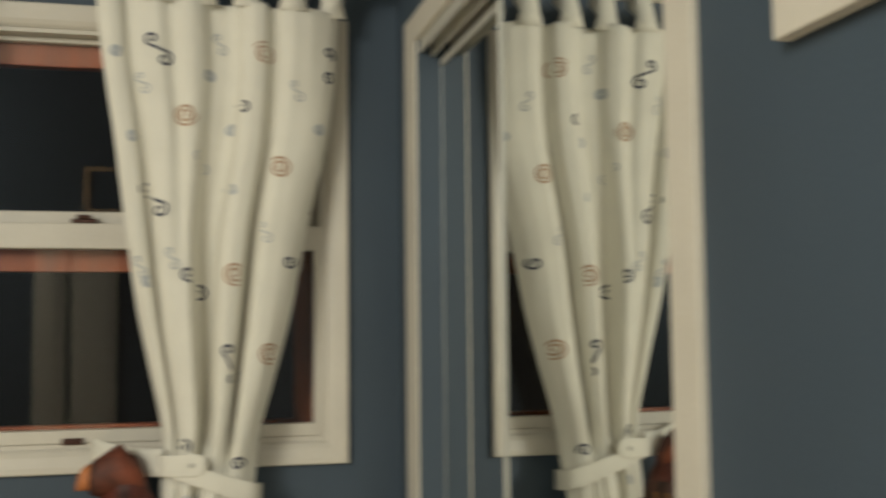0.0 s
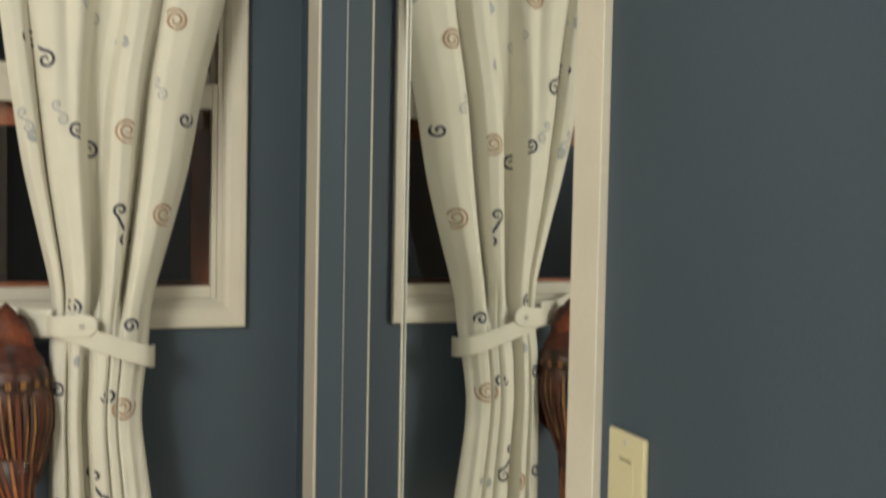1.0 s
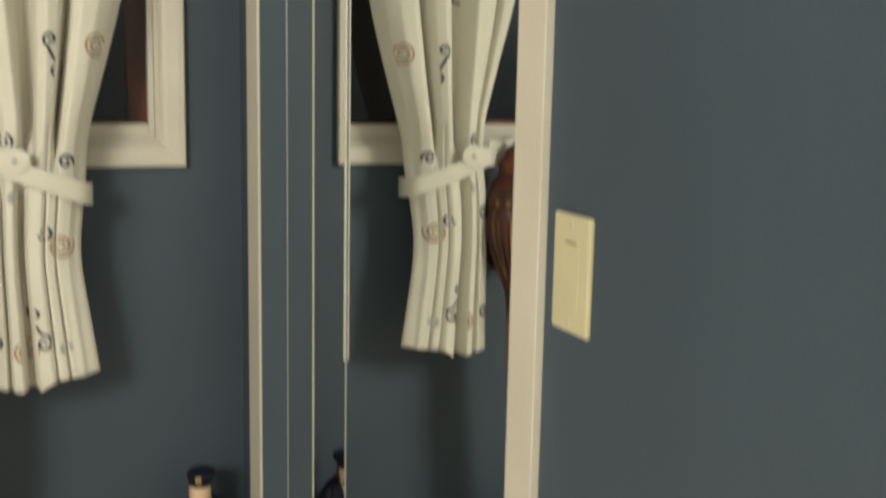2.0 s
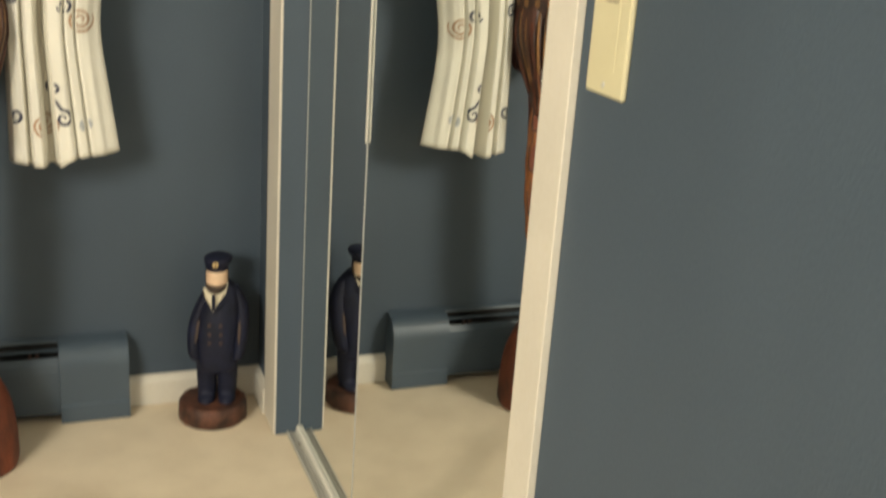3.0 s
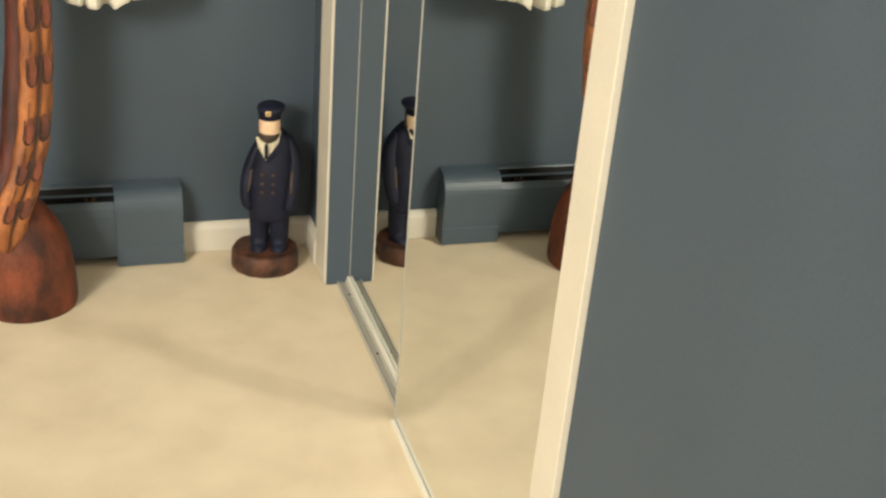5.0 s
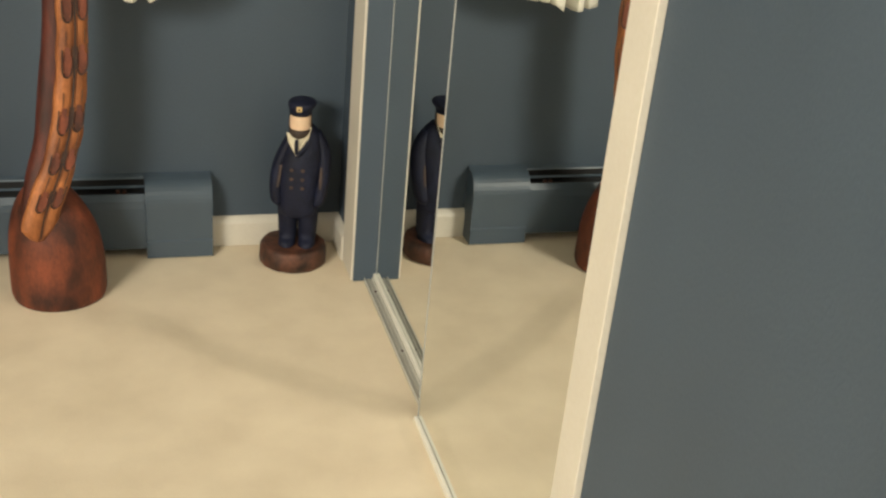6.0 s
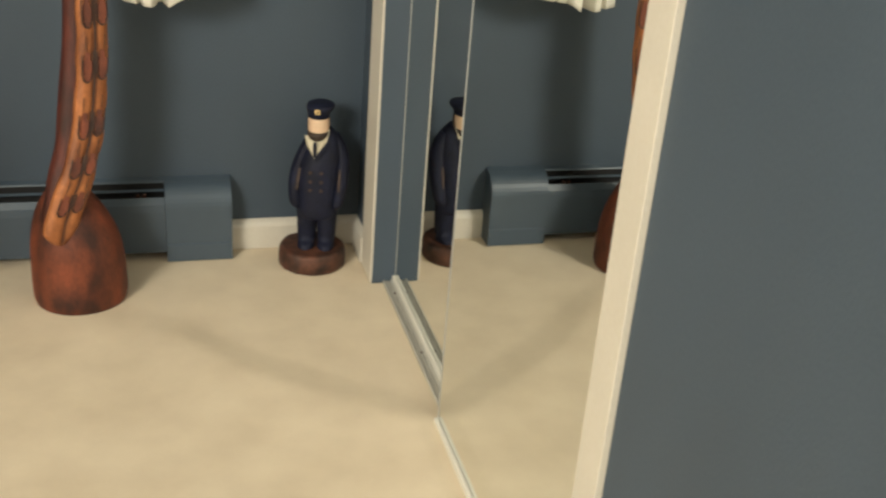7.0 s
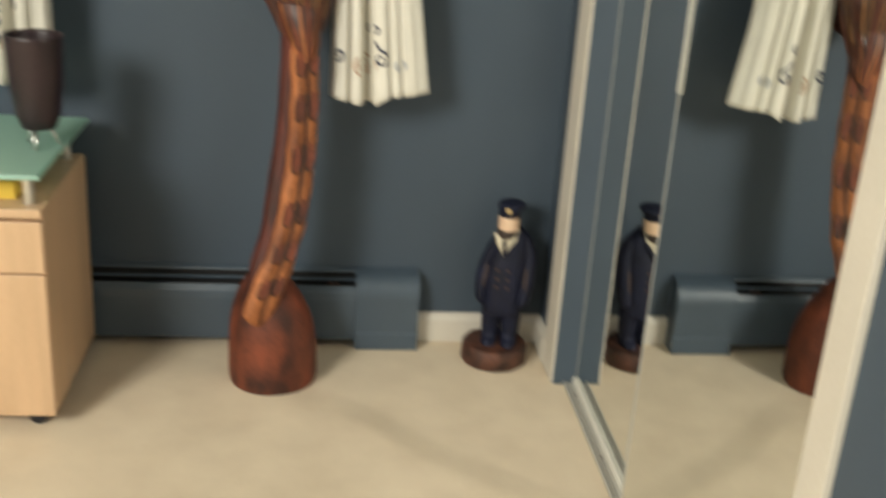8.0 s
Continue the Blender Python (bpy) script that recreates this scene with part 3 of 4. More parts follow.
    back_strap = part("tie_strap", bm, cloth, ob, "strap running back to the wall")
    md = back_strap.modifiers.new("thickness", "SOLIDIFY")
    md.thickness, md.offset = 0.0024, 1.0
    bm = bmesh.new()
    bmesh.ops.create_cone(bm, cap_ends=True, segments=16, radius1=0.0055, radius2=0.0045, depth=0.003, matrix=pose(-0.491, -0.1985, 1.133, 90))
    part("button", bm, groove_mat, tab, "small grey button")
    return ob


right_curtain = build_curtain()
tagged(right_curtain, "cream cotton tab-top curtain printed with swirls, tied back", "curtain", "window curtains")
left_curtain = copy_thing(right_curtain, Matrix.Translation((-1.700, 0, 0.012)))
left_curtain.scale = (-1, 1, 1)
left_curtain.location = (-1.700, 0, 0.012)


def curtain_rod():
    ob = empty("curtain_rod")
    bm = bmesh.new()
    bmesh.ops.create_cone(bm, cap_ends=True, segments=20, radius1=0.011, radius2=0.011, depth=1.76, matrix=pose(-0.85, -0.128, 2.232, 0, 90, 0))
    part("rod", bm, white_paint, ob)
    for x in (-1.64, -0.085):
        solid("bracket", (x - 0.008, -0.128, 2.222), (x + 0.008, -0.0005, 2.242), white_paint, ob)
    tagged(ob, "white curtain rod above the window", "curtain rod")


curtain_rod()


# ---- baseboard heater ----
def heater():
    ob = empty("baseboard_heater")
    x0, x1, cap = -2.9, -0.479, -0.323
    h = 0.198

    def shell(name, prof, a, b, material, label=""):
        bm = bmesh.new()
        r = [[bm.verts.new((x, p[0], p[1])) for p in prof] for x in (a, b)]
        n = len(prof)
        for i in range(n):
            f = bm.faces.new((r[0][i], r[0][(i + 1) % n], r[1][(i + 1) % n], r[1][i]))
        bm.faces.new(r[0][::-1])
        bm.faces.new(r[1])
        return part(name, bm, material, ob, label)
    # end cap, its top curving back to the wall
    prof = [(-0.0005, 0.002), (-0.070, 0.002), (-0.070, 0.044), (-0.066, 0.048), (-0.066, 0.132)]
    for k in range(1, 9):
        a = math.pi / 2 * k / 9
        prof.append((-0.066 + 0.046 * (1 - math.cos(a)), 0.132 + 0.060 * math.sin(a)))
    prof += [(-0.018, 0.193), (-0.0005, h)]
    shell("end_cap", prof, x1, cap, heater_paint)
    # front panel rolled back at its top, an open slot, and a narrow cover at the wall
    shell("front_panel", [(-0.056, 0.022), (-0.061, 0.024), (-0.061, 0.130), (-0.0585, 0.148), (-0.051, 0.164), (-0.047, 0.163), (-0.054, 0.146), (-0.057, 0.128), (-0.057, 0.026)], x0, x1 - 0.0005, heater_paint)
    shell("top_cover", [(-0.0005, h - 0.001), (-0.012, 0.191), (-0.014, 0.187), (-0.011, 0.186), (-0.0005, 0.190)], x0, x1 - 0.0005, heater_paint)
    shell("damper", [(-0.0350, 0.1735), (-0.0290, 0.1775), (-0.0280, 0.1760), (-0.0340, 0.1720)], x0, x1 - 0.0005, heater_paint)
    # inner parts coloured black so that the slot reads as shade
    shell("back_plate", [(-0.0005, 0.004), (-0.006, 0.004), (-0.006, 0.185), (-0.0005, 0.185)], x0, x1 - 0.0005, slot_shade_mat)
    shell("fin_core", [(-0.010, 0.055), (-0.050, 0.055), (-0.050, 0.142), (-0.010, 0.150)], x0, x1 - 0.0005, slot_shade_mat, "fin core, coloured black for the shade inside the slot")
    for x in (-0.53, -0.545, -1.3):
        solid("clip", (x, -0.046, 0.156), (x + 0.008, -0.036, 0.170), bronze, ob)
    tagged(ob, "slate blue enamelled baseboard heater along the wall", "heater")


heater()


# ---- carved wooden bird on a stump ----
def wooden_bird():
    bm = bmesh.new()
    cx, cy = -0.673, -0.212
    # stump, mi 0
    stack(bm, [(0.0, cx, cy, 0.098, 0.098), (0.02, cx, cy, 0.102, 0.100), (0.09, cx - 0.001, cy, 0.101, 0.098), (0.15, cx - 0.004, cy, 0.094, 0.092), (0.20, cx - 0.010, cy + 0.004, 0.078, 0.078),
               (0.235, cx - 0.014, cy + 0.010, 0.058, 0.060), (0.262, cx - 0.014, cy + 0.018, 0.034, 0.04), (0.270, cx - 0.010, cy + 0.02, 0.012, 0.015)], 0, 36)
    # long tail: dark back half, golden front half
    back = [(0.15, -0.716, -0.258, 0.020, 0.020), (0.21, -0.706, -0.254, 0.034, 0.030), (0.26, -0.695, -0.244, 0.035, 0.031), (0.30, -0.687, -0.236, 0.035, 0.032), (0.37, -0.668, -0.220, 0.034, 0.033), (0.43, -0.660, -0.210, 0.034, 0.034), (0.50, -0.651, -0.202, 0.034, 0.034),
            (0.56, -0.642, -0.196, 0.034, 0.034), (0.63, -0.635, -0.192, 0.034, 0.034), (0.70, -0.631, -0.190, 0.034, 0.035), (0.76, -0.628, -0.189, 0.034, 0.036), (0.82, -0.626, -0.187, 0.038, 0.039), (0.88, -0.626, -0.186, 0.044, 0.042)]
    stack(bm, back, 4, 24, 2.6)

    spine = [(0.170, -0.703, -0.296), (0.22, -0.692, -0.290), (0.265, -0.675, -0.281), (0.315, -0.655, -0.270), (0.39, -0.633, -0.253), (0.44, -0.625, -0.246), (0.52, -0.615, -0.236), (0.60, -0.609, -0.230), (0.70, -0.606, -0.227), (0.82, -0.611, -0.226)]
    zs = np.concatenate([np.linspace(0.170, 0.20, 12)[:-1], np.linspace(0.20, 0.82, 56)])
    sx = np.interp(zs, [p[0] for p in spine], [p[1] for p in spine])
    sy = np.interp(zs, [p[0] for p in spine], [p[2] for p in spine])
    rings = []
    for k, z in enumerate(zs):
        w = float(np.interp(z, [0.17, 0.25, 0.35, 0.50, 0.82], [0.034, 0.039, 0.034, 0.032, 0.029])) * min(1.0, 0.12 + (z - 0.170) / 0.026) ** 0.5 + 0.0012 * math.sin(z * 70)
        x, y = sx[k], sy[k]
        # two shallow facets meeting in a central groove
        pts = [(-w, 0.012), (-w, -0.002), (-w * 0.55, -0.009), (-w * 0.08, -0.008), (0, -0.004), (w * 0.08, -0.008), (w * 0.55, -0.008), (w, 0.002), (w * 0.95, 0.020), (0, 0.024)]
        rings.append([(x + u * math.cos(0.35) - v * math.sin(0.35), y + u * math.sin(0.35) + v * math.cos(0.35), z) for u, v in pts])
    loft(bm, rings, 1)
    # scorched feather tips in pairs down the tail, and the groove between them
    def on_tail(u, z):
        x = float(np.interp(z, zs, sx))
        y = float(np.interp(z, zs, sy))
        v = -0.0115
        return (x + u * math.cos(0.35) - v * math.sin(0.35), y + u * math.sin(0.35) + v * math.cos(0.35), z)
    ribbon(bm, [on_tail(0, z) for z in np.linspace(0.175, 0.82, 70)], 0.0045, (0, 1, 0), 2)
    for low, tall, wide in ((0.236, 0.044, 0.0108), (0.314, 0.046, 0.0108), (0.394, 0.058, 0.0112), (0.512, 0.064, 0.0108), (0.624, 0.064, 0.0105), (0.722, 0.056, 0.0100)):
        for sg in (-1, 1):
            u0, z0 = sg * 0.0152, low + (0.004 if sg > 0 else 0.0)
            tip = [(wide, tall), (wide, tall * 0.65), (wide, tall * 0.38)] + [(wide * math.cos(q), tall * 0.36 * (1 + math.sin(q))) for q in np.linspace(-0.15, -math.pi + 0.15, 15)] + [(-wide, tall * 0.38), (-wide, tall * 0.65), (-wide, tall * 0.9)]
            ribbon(bm, [on_tail(u0, z0 + tall * q) for q in (0.04, 0.12, 0.22)], wide * 1.1, (0, 1, 0), 0)
            ribbon(bm, [on_tail(u0, z0 + tall * q) for q in (0.22, 0.40, 0.60, 0.72)], wide * 1.7, (0, 1, 0), 0)
            ribbon(bm, [on_tail(u0, z0 + tall * q) for q in (0.72, 0.85, 0.96)], wide * 1.0, (0, 1, 0), 0)
            loop = [on_tail(u0 + du, z0 + dz) for du, dz in tip]
            ribbon(bm, [(p[0], p[1] - 0.0006, p[2]) for p in loop], 0.0042, (0, 1, 0), 2)
            ribbon(bm, [tuple(np.array(on_tail(u0 + sg * 0.004, z)) + (0, -0.0004, 0)) for z in np.linspace(z0 + tall, z0 + tall + 0.030, 6)], 0.0020, (0, 1, 0), 2)
    # dark centre feathers that run out over the top of the tail, golden between
    stack(bm, [(0.742, -0.607, -0.234, 0.005, 0.006), (0.758, -0.608, -0.231, 0.018, 0.010), (0.780, -0.610, -0.224, 0.031, 0.020), (0.810, -0.616, -0.206, 0.038, 0.040), (0.845, -0.622, -0.186, 0.052, 0.056), (0.875, -0.625, -0.174, 0.060, 0.058)], 3, 28)
    for k in range(7):
        u = (k - 3) / 3
        crest = []
        for z in np.linspace(0.752 + 0.012 * abs(u), 0.870, 10):
            rx = float(np.interp(z, [0.742, 0.758, 0.780, 0.810, 0.845, 0.875], [0.005, 0.018, 0.031, 0.038, 0.052, 0.060])) + 0.0015
            ry = float(np.interp(z, [0.742, 0.758, 0.780, 0.810, 0.845, 0.875], [0.006, 0.010, 0.020, 0.040, 0.056, 0.058])) + 0.0015
            x = float(np.interp(z, [0.742, 0.78, 0.81, 0.875], [-0.607, -0.610, -0.616, -0.625]))
            y = float(np.interp(z, [0.742, 0.758, 0.780, 0.810, 0.845, 0.875], [-0.234, -0.231, -0.224, -0.206, -0.186, -0.174]))
            a = -math.pi / 2 + u * 1.05
            crest.append((x + rx * math.cos(a), y + ry * math.sin(a), z))
        ribbon(bm, crest, 0.0060, (math.cos(-math.pi / 2 + u), math.sin(-math.pi / 2 + u), 0), 1 if k % 2 else 0)
    # body with folded wings, and the head turned to one side
    stack(bm, [(0.80, -0.612, -0.200, 0.030, 0.030), (0.835, -0.618, -0.185, 0.044, 0.044), (0.87, -0.624, -0.165, 0.058, 0.058), (0.91, -0.628, -0.157, 0.070, 0.068), (0.96, -0.630, -0.153, 0.078, 0.073), (1.01, -0.630, -0.150, 0.080, 0.072),
               (1.045, -0.629, -0.149, 0.070, 0.066), (1.07, -0.626, -0.148, 0.050, 0.050), (1.10, -0.622, -0.147, 0.032, 0.036)], 3, 32)
    # smooth red neck, and the belly on the side towards the wall
    stack(bm, [(1.030, -0.628, -0.149, 0.056, 0.054), (1.055, -0.626, -0.149, 0.064, 0.062), (1.085, -0.622, -0.148, 0.042, 0.046), (1.115, -0.618, -0.147, 0.032, 0.038), (1.145, -0.615, -0.146, 0.018, 0.022), (1.155, -0.614, -0.146, 0.006, 0.008)], 4, 28)
    stack(bm, [(0.838, -0.636, -0.122, 0.022, 0.016), (0.850, -0.637, -0.117, 0.056, 0.036), (0.875, -0.638, -0.113, 0.071, 0.048), (0.93, -0.635, -0.111, 0.075, 0.053), (1.00, -0.631, -0.113, 0.066, 0.052), (1.05, -0.628, -0.120, 0.048, 0.044)], 4, 28)
    for sg, wx in ((-1, -0.690), (1, -0.578)):
        stack(bm, [(0.80, wx - sg * 0.036, -0.206, 0.006, 0.010), (0.84, wx - sg * 0.023, -0.192, 0.014, 0.022), (0.88, wx - sg * 0.010, -0.180, 0.020, 0.034), (0.94, wx, -0.168, 0.024, 0.046), (1.00, wx, -0.160, 0.024, 0.050), (1.035, wx - sg * 0.010, -0.156, 0.018, 0.040), (1.060, wx - sg * 0.022, -0.152, 0.006, 0.012)], 3, 20)
    # long wing feathers as raised ridges that run together below, gilded on their crests
    for k in range(15):
        u = (k - 7) / 7 * 1.35
        rings, crest = [], []
        for j in range(14):
            t = j / 13
            z = 1.020 - 0.205 * t + 0.014 * (k % 2) * t
            a = -math.pi / 2 + u * (1.05 - 0.20 * t)
            rr = float(np.interp(t, [0, 0.2, 0.45, 0.75, 1.0], [0.066, 0.074, 0.071, 0.054, 0.038]))
            px, py = -0.631 + 0.017 * t + rr * math.cos(a) * 1.06, -0.150 - 0.044 * t * t + rr * math.sin(a) * 0.95
            r = 0.0068 * math.sin(math.pi * min(1, 0.14 + 0.80 * t)) + 0.0012
            rings.append([(px + r * math.cos(b), py + r * math.sin(b), z) for b in np.linspace(0, 2 * math.pi, 8, endpoint=False)])
            crest.append((px + (r + 0.0008) * math.cos(a), py + (r + 0.0008) * math.sin(a), z))
        loft(bm, rings, 3)
        ribbon(bm, crest, 0.0036 + 0.0020 * (k % 3), (math.cos(-math.pi / 2 + u), math.sin(-math.pi / 2 + u), 0), 5 if k % 3 != 2 else 0)
    # a collar of scorched scallops over the wings
    for k in range(9):
        a0 = -math.pi / 2 + (k - 4) * 0.36
        loop = []
        for q in np.linspace(0.1, -math.pi - 0.1, 11):
            a = a0 + 0.15 * math.cos(q)
            loop.append((-0.630 + 0.0815 * math.cos(a), -0.150 + 0.0765 * math.sin(a), 1.022 + 0.016 * math.sin(q)))
        ribbon(bm, loop, 0.0050, (math.cos(a0), math.sin(a0), 0), 2)
        ribbon(bm, [(-0.630 + 0.0812 * math.cos(a0), -0.150 + 0.0762 * math.sin(a0), z) for z in (1.010, 1.016, 1.022, 1.028)], 0.012, (math.cos(a0), math.sin(a0), 0), 5)
    # hunched head that ends in a hooked beak
    for mi, rows in ((0, ((-0.586, 1.098, 0.016, 0.022), (-0.598, 1.106, 0.030, 0.036), (-0.612, 1.113, 0.038, 0.042), (-0.624, 1.118, 0.050, 0.044), (-0.636, 1.124, 0.056, 0.040), (-0.654, 1.120, 0.050, 0.036), (-0.672, 1.114, 0.044, 0.032), (-0.690, 1.110, 0.037, 0.026), (-0.697, 1.108, 0.030, 0.020))),
                     (1, ((-0.690, 1.112, 0.030, 0.020), (-0.702, 1.112, 0.027, 0.018), (-0.713, 1.108, 0.022, 0.014), (-0.721, 1.100, 0.015, 0.010), (-0.724, 1.092, 0.006, 0.005)))):
        loft(bm, [[(x, -0.150 - 0.12 * (-0.63 - x) * (x < -0.63) + ry * math.cos(q), zc + rz * math.sin(q)) for q in np.linspace(0, 2 * math.pi, 20, endpoint=False)] for x, zc, rz, ry in rows], mi)
    ob = part("wooden_statue", bm, [red_wood, pale_wood, dark_wood, body_wood, tail_wood, gilt_wood])
    tagged(ob, "tall carved red-brown wooden bird with golden tail on a stump", "statue")


wooden_bird()


# ---- small painted figure by the closet ----
def painted_statue():
    bm = bmesh.new()
    cx, cy = -0.132, -0.103
    # round base with a rough edge, mi 0
    rings = []
    for z, r in ((0.0, 0.078), (0.003, 0.0815), (0.020, 0.0815), (0.041, 0.0805), (0.047, 0.0775), (0.050, 0.070)):
        rings.append([(cx + (r + 0.0042 * noise.noise((i * 0.9, z * 60, 2))) * math.cos(2 * math.pi * i / 40), cy + (r + 0.0042 * noise.noise((i * 0.9, z * 60, 2))) * math.sin(2 * math.pi * i / 40), z) for i in range(40)])
    loft(bm, rings, 0)
    cx = -0.122
    # two legs and shoes, mi 1
    for sg in (-1, 1):
        stack(bm, [(0.049, cx + sg * 0.024, cy - 0.012, 0.021, 0.034), (0.060, cx + sg * 0.024, cy - 0.010, 0.020, 0.030), (0.072, cx + sg * 0.024, cy, 0.022, 0.024), (0.11, cx + sg * 0.024, cy, 0.024, 0.026), (0.16, cx + sg * 0.024, cy, 0.026, 0.030)], 1, 20)
    # long coat, round-shouldered
    stack(bm, [(0.128, cx, cy, 0.041, 0.038), (0.137, cx, cy, 0.046, 0.043), (0.18, cx, cy, 0.050, 0.046), (0.235, cx + 0.002, cy, 0.051, 0.046), (0.28, cx + 0.008, cy + 0.002, 0.048, 0.043), (0.312, cx + 0.012, cy + 0.003, 0.041, 0.037), (0.338, cx + 0.013, cy + 0.003, 0.031, 0.030), (0.356, cx + 0.007, cy + 0.002, 0.020, 0.021)], 1, 32, 2.2)
    # arms bowed at the sides, the ends in the pockets
    for sg in (-1, 1):
        stack(bm, [(0.152, cx + sg * 0.044, cy - 0.014, 0.008, 0.012), (0.168, cx + sg * 0.050, cy - 0.016, 0.015, 0.020), (0.21, cx + sg * 0.055 + 0.002, cy - 0.010, 0.016, 0.023), (0.25, cx + sg * 0.053 + 0.006, cy - 0.002, 0.017, 0.024), (0.285, cx + sg * 0.047 + 0.011, cy + 0.003, 0.016, 0.024), (0.315, cx + sg * 0.037 + 0.013, cy + 0.005, 0.013, 0.020), (0.338, cx + sg * 0.025 + 0.014, cy + 0.006, 0.009, 0.014)], 1, 20)
    # paint rubbed down to brown along the forearms
    for sg in (-1, 1):
        ribbon(bm, [(cx + sg * float(np.interp(z, [0.195, 0.26], [0.051, 0.047])) + float(np.interp(z, [0.195, 0.26], [0.002, 0.007])), cy - float(np.interp(z, [0.195, 0.21, 0.25, 0.26], [0.0372, 0.0350, 0.0280, 0.0255])), z) for z in np.linspace(0.205, 0.258, 8)], 0.0065, (0, 1, 0), 6)
    # plain head, no features; beard, shirt and tie
    hx, hy = cx + 0.001, cy - 0.018
    stack(bm, [(0.3376, hx, hy, 0.018, 0.018), (0.3498, hx, hy - 0.002, 0.0235, 0.026), (0.3672, hx, hy - 0.002, 0.0245, 0.029), (0.3846, hx, hy, 0.024, 0.029), (0.3959, hx, hy, 0.021, 0.026)], 2, 24)
    stack(bm, [(0.3310, hx - 0.002, hy - 0.014, 0.008, 0.010), (0.3370, hx - 0.002, hy - 0.012, 0.018, 0.020), (0.3450, hx - 0.001, hy - 0.009, 0.0238, 0.0255), (0.3530, hx, hy - 0.006, 0.0250, 0.0255), (0.3575, hx, hy + 0.002, 0.0266, 0.018), (0.3724, hx, hy + 0.006, 0.0266, 0.014), (0.3880, hx, hy + 0.008, 0.0252, 0.012)], 3, 24)
    for sg in (-1, 1):
        v = [bm.verts.new(p) for p in ((cx - 0.004, cy - 0.050, 0.290), (cx - 0.004 + sg * 0.019, cy - 0.046, 0.322), (cx - 0.004 + sg * 0.026, cy - 0.032, 0.3437), (cx - 0.004, cy - 0.041, 0.3394))]
        bm.faces.new(v).material_index = 4
    ribbon(bm, [(cx + 0.016 + 0.009 * t, cy - 0.040 + 0.012 * t, 0.318 + 0.040 * t) for t in np.linspace(0, 1, 6)], 0.007, (0, 1, 0), 4)
    ribbon(bm, [(cx - 0.004, cy - 0.0525, z) for z in (0.334, 0.326, 0.318, 0.308, 0.296)], 0.009, (0, 1, 0), 1)
    ribbon(bm, [(cx - 0.004 + t * 0.030, cy - 0.0515 + t * 0.008, 0.288 + t * 0.044) for t in np.linspace(0, 1, 6)], 0.008, (0, 1, 0), 1)
    # flat cap with a band, a peak and a badge
    stack(bm, [(0.3870, hx, hy, 0.0255, 0.030), (0.3960, hx, hy, 0.0265, 0.031), (0.4020, hx + 0.001, hy + 0.001, 0.029, 0.033), (0.4090, hx + 0.003, hy + 0.002, 0.0325, 0.037), (0.4170, hx + 0.004, hy + 0.003, 0.030, 0.034), (0.4225, hx + 0.004, hy + 0.003, 0.016, 0.018)], 5, 28)
    stack(bm, [(0.3905, hx, hy - 0.010, 0.021, 0.021), (0.3925, hx, hy - 0.012, 0.024, 0.024), (0.3950, hx, hy - 0.008, 0.021, 0.021)], 5, 24)
    box(bm, (hx - 0.0065, hy - 0.0365, 0.4010), (hx + 0.0055, hy - 0.0300, 0.4125), 7, 0.0015)
    box(bm, (hx - 0.0030, hy - 0.0372, 0.4040), (hx + 0.0020, hy - 0.0355, 0.4095), 6, 0.0008)
    # coat buttons and rubbed patches
    for z in (0.255, 0.232, 0.210):
        for dx in (-0.014, 0.012):
            bmesh_ring = [(cx + dx + 0.0048 * math.cos(a), cy - 0.0478, z + 0.0048 * math.sin(a)) for a in np.linspace(0, 2 * math.pi, 10, endpoint=False)]
            f = bm.faces.new([bm.verts.new(p) for p in bmesh_ring])
            f.material_index = 6
    # the figure stands turned a little on its base
    ca, sa = math.cos(-0.24), math.sin(-0.24)
    for v in bm.verts:
        if v.co.z > 0.0485 and abs(v.co.z - 0.050) > 0.0002:
            dx, dy = v.co.x - cx, v.co.y - cy
            v.co.x, v.co.y = cx + dx * ca - dy * sa, cy + dx * sa + dy * ca
    ob = part("painted_statue", bm, [base_wood, coat_mat, skin_mat, beard_mat, shirt_mat, coat_mat, worn_mat, gilt_mat])
    tagged(ob, "small painted wooden figure in navy coat on a round base", "statue")


painted_statue()


# ---- wall plate beside the casing ----
def wall_plate():
    ob = empty("wall_plate")
    y0, y1, z0, z1 = -1.635, -1.565, 1.0745, 1.189
    bm = bmesh.new()
    box(bm, (-0.0065, y0, z0), (0.0, y1, z1), 0, 0.0025)
    part("plate", bm, ivory, ob)
    yc = (y0 + y1) / 2
    solid("insert", (-0.0070, yc - 0.0165, z0 + 0.024), (-0.0060, yc + 0.0165, z1 - 0.024), ivory, ob, "flush ivory insert", 0.0007)
    solid("slot", (-0.0074, yc - 0.013, z1 - 0.0275), (-0.0060, yc + 0.010, z1 - 0.0262), bronze, ob, "thin dark slot")
    for z in (z0 + 0.010, z1 - 0.010):
        bm = bmesh.new()
        bmesh.ops.create_cone(bm, cap_ends=True, segments=14, radius1=0.0032, radius2=0.0026, depth=0.0016, matrix=pose(-0.0068, yc, z, 0, -90, 0))
        part("screw", bm, groove_mat, ob, "small screw head")
    tagged(ob, "ivory plastic wall plate on the blue wall beside white casing", "wall plate")


wall_plate()


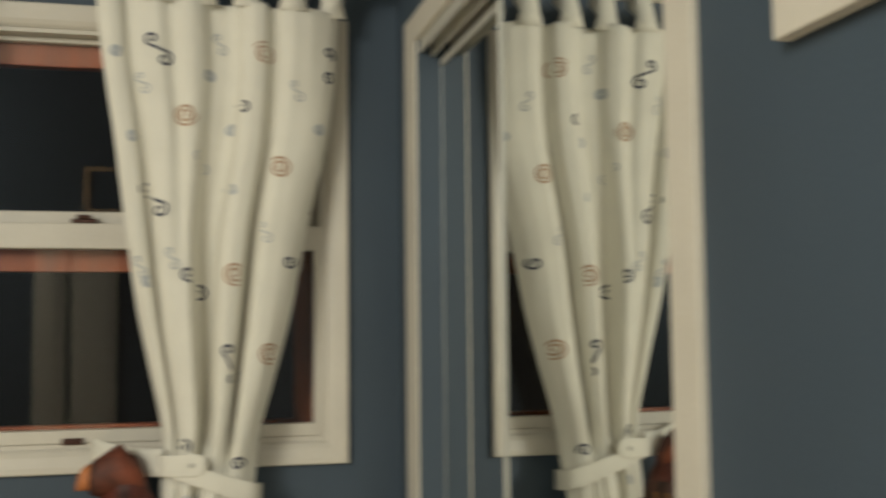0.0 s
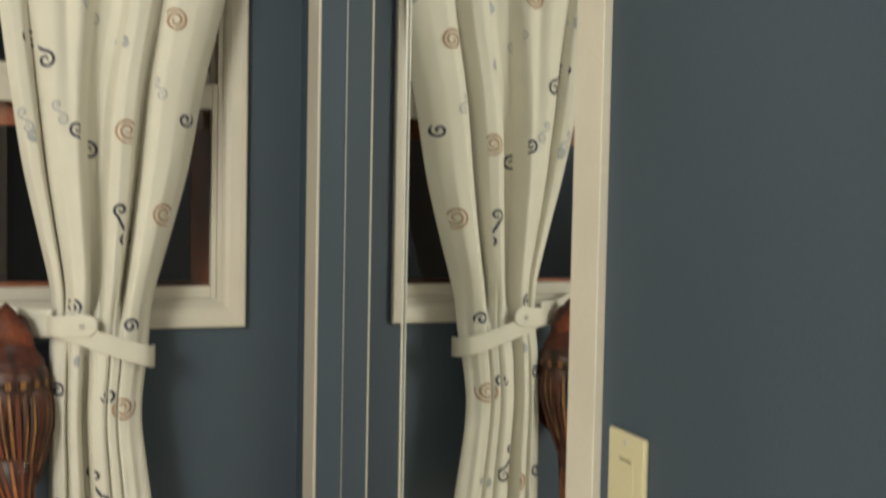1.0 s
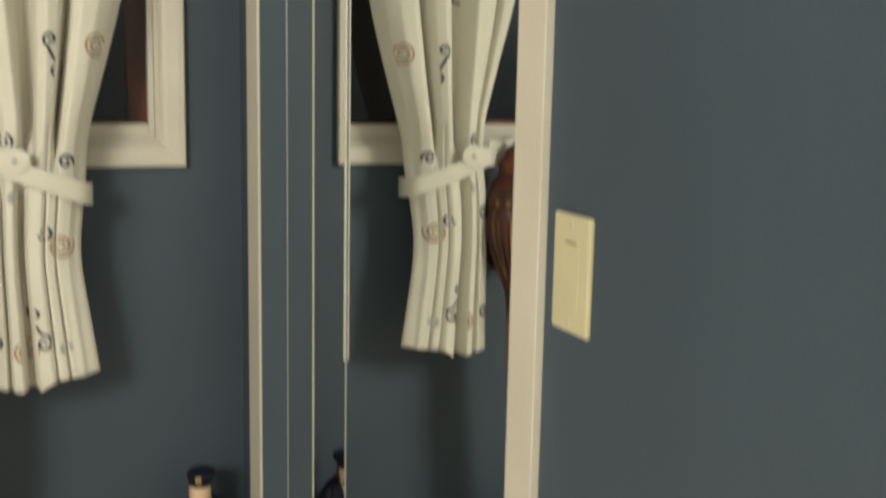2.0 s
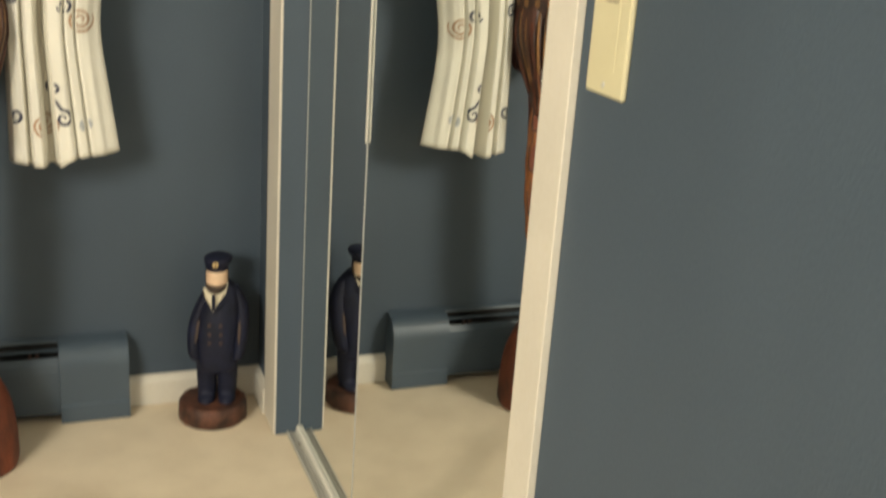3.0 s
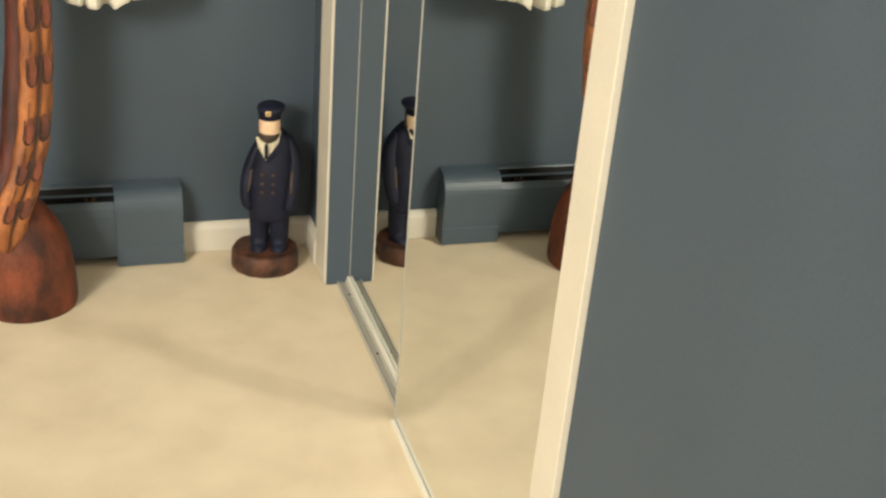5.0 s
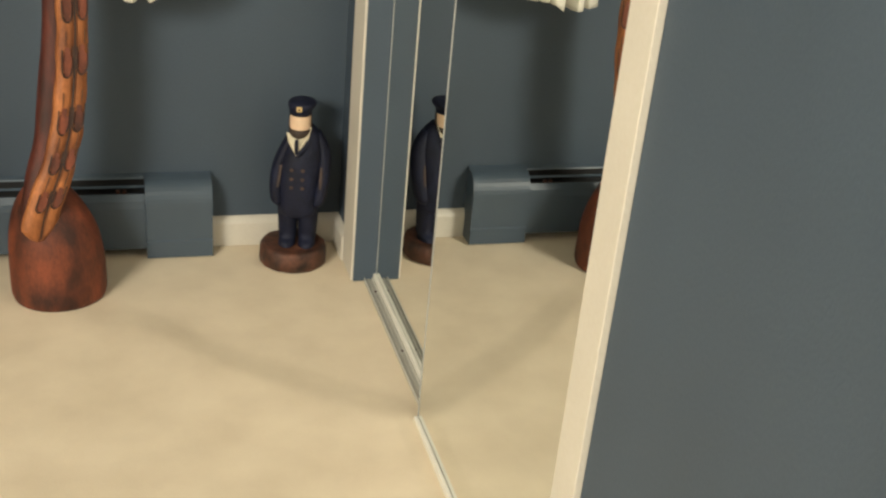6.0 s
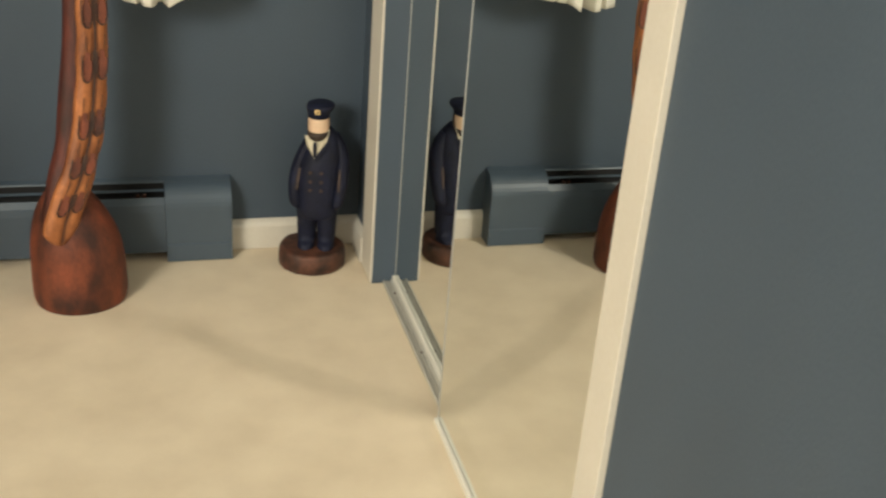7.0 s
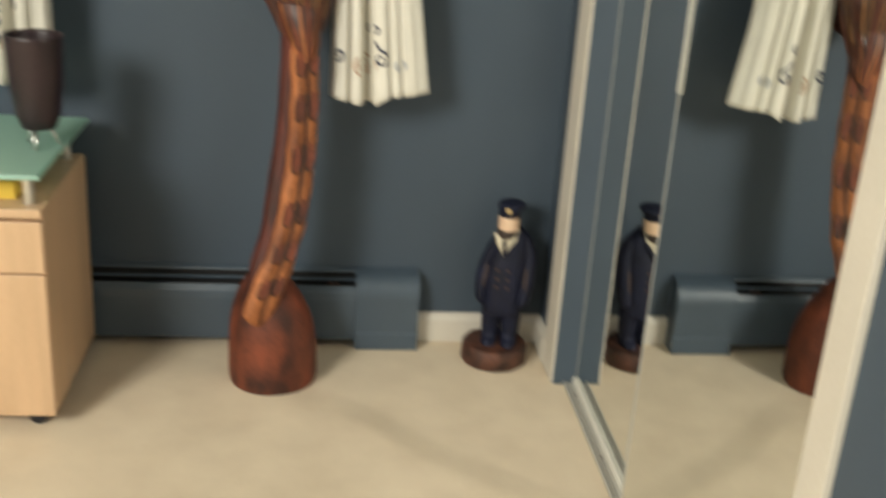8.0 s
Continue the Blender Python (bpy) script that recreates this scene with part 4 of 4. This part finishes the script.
# ---- framed panel high on the wall ----
def wall_panel():
    ob = empty("wall_panel")
    y1, y0, z0, z1 = -1.716, -2.15, 1.664, 2.10
    solid("panel", (-0.022, y0, z0), (-0.004, y1, z1), white_paint, ob, "", 0.002)
    solid("backing", (-0.004, y0 + 0.004, z0 + 0.004), (-0.0005, y1 - 0.004, z1 - 0.004), sash_brown, ob, "thin brown back board")
    tagged(ob, "plain cream panel with brown edge hung on the wall", "wall panel")


wall_panel()


# ---- picture high on the wall behind, seen in the window glass ----
def framed_picture():
    ob = empty("framed_picture")
    x0, x1, z0, z1, w = -1.135, -0.80, 2.24, 2.575, 0.035
    y0, y1 = SOUTH + 0.002, SOUTH + 0.024
    for a, b in (((x0, y0, z0), (x0 + w, y1, z1)), ((x1 - w, y0, z0), (x1, y1, z1)), ((x0 + w, y0, z0), (x1 - w, y1, z0 + w)), ((x0 + w, y0, z1 - w), (x1 - w, y1, z1))):
        solid("frame", a, b, maple, ob, "", 0.003)
    solid("print", (x0 + w, y0, z0 + w), (x1 - w, y0 + 0.008, z1 - w), heater_paint, ob, "plain blue-grey print")
    tagged(ob, "blue-grey print in a pale wooden frame, hung high", "picture")


framed_picture()


# ---- guessed pale door behind, added to reflect as dim streaks in the window glass ----
def streak_door():
    ob = empty("door_1")
    y0 = SOUTH + 0.002
    for x0, x1 in ((-1.445, -1.235), (-1.200, -0.900)):
        leaf = solid("leaf", (x0, y0, 0.012), (x1, y0 + 0.028, 2.02), white_paint, ob, "", 0.003)
        for z0, z1 in ((0.12, 0.92), (1.04, 1.90)):
            solid("panel", (x0 + 0.05, y0 + 0.0285, z0), (x1 - 0.05, y0 + 0.036, z1), white_paint, leaf, "", 0.004)
    tagged(ob, "added pale folding door, a guess that gives streaks in the window glass", "door", kind="structure")


streak_door()


# ---- drawer cabinet with a glass top ----
def drawer_cabinet():
    ob = empty("drawer_cabinet")
    x1, x0, y0, y1, z0, z1 = -1.105, -1.53, -0.478, -0.085, 0.040, 0.492
    t = 0.018
    bm = bmesh.new()
    box(bm, (x0, y0 + t + 0.002, z0), (x1, y1, z1 - t), 0, 0.0015)
    part("carcass", bm, maple, ob)
    solid("top_board", (x0, y0, z1 - t + 0.0005), (x1, y1, z1), maple, ob, "", 0.0015)
    for a, b in ((z0, 0.355), (0.359, 0.466)):
        d = solid("drawer_front", (x0, y0, a), (x1, y0 + t, b), maple, ob, "", 0.002)
        solid("handle", (-1.37, y0 - 0.022, b - 0.050), (-1.26, y0 - 0.0005, b - 0.040), steel, d, "", 0.003)
    for x in (x0 + 0.05, x1 - 0.045):
        for y in (y0 + 0.05, y1 - 0.05):
            bm = bmesh.new()
            bmesh.ops.create_cone(bm, cap_ends=True, segments=20, radius1=0.019, radius2=0.019, depth=0.024, matrix=pose(x, y, 0.019, 90, 0, 0))
            box(bm, (x - 0.012, y - 0.012, 0.030), (x + 0.012, y + 0.012, 0.0398))
            part("castor", bm, rubber, ob, "black rubber castor")
    tagged(ob, "pale maple drawer cabinet on black castors", "cabinet")
    gl = empty("glass_shelf")
    solid("glass_sheet", (-1.60, -0.505, 0.560), (-1.097, -0.06, 0.570), frosted_mat, gl, "frosted green glass", 0.002)
    for x in (-1.135, -1.50):
        for y in (-0.44, -0.13):
            bm = bmesh.new()
            bmesh.ops.create_cone(bm, cap_ends=True, segments=20, radius1=0.011, radius2=0.011, depth=0.067, matrix=pose(x, y, 0.5259))
            part("post", bm, steel, gl, "short brushed metal post")
    tagged(gl, "frosted green glass shelf on metal posts over the cabinet", "shelf")
    card = solid("yellow_box", (-1.30, -0.42, 0.4925), (-1.165, -0.30, 0.530), yellow_mat, None, "", 0.002)
    tagged(card, "small yellow box lying under the glass shelf", "box")


drawer_cabinet()


def tumbler():
    ob = empty("tumbler")
    x, y, z = -1.142, -0.300, 0.606
    bm = bmesh.new()
    rows = ((0.0, 0.022), (0.004, 0.034), (0.03, 0.044), (0.09, 0.052), (0.185, 0.0565), (0.192, 0.0580), (0.1925, 0.0555), (0.185, 0.0540), (0.09, 0.049), (0.03, 0.041), (0.010, 0.030))
    loft(bm, [oval(x, y, z + h, r, r, 32) for h, r in rows], 0)
    part("cup", bm, smoke_mat, ob)
    for a in (0.4, 2.5, 4.6):
        bm = bmesh.new()
        loft(bm, [oval(x + 0.022 * math.cos(a) + k * 0.014 * math.cos(a), y + 0.022 * math.sin(a) + k * 0.014 * math.sin(a), 0.608 - 0.0375 * k, 0.004, 0.004, 10) for k in (0, 0.5, 1)])
        part("leg", bm, steel, ob, "thin chrome leg")
    tagged(ob, "smoky dark cup on thin chrome legs on the glass", "cup")


tumbler()
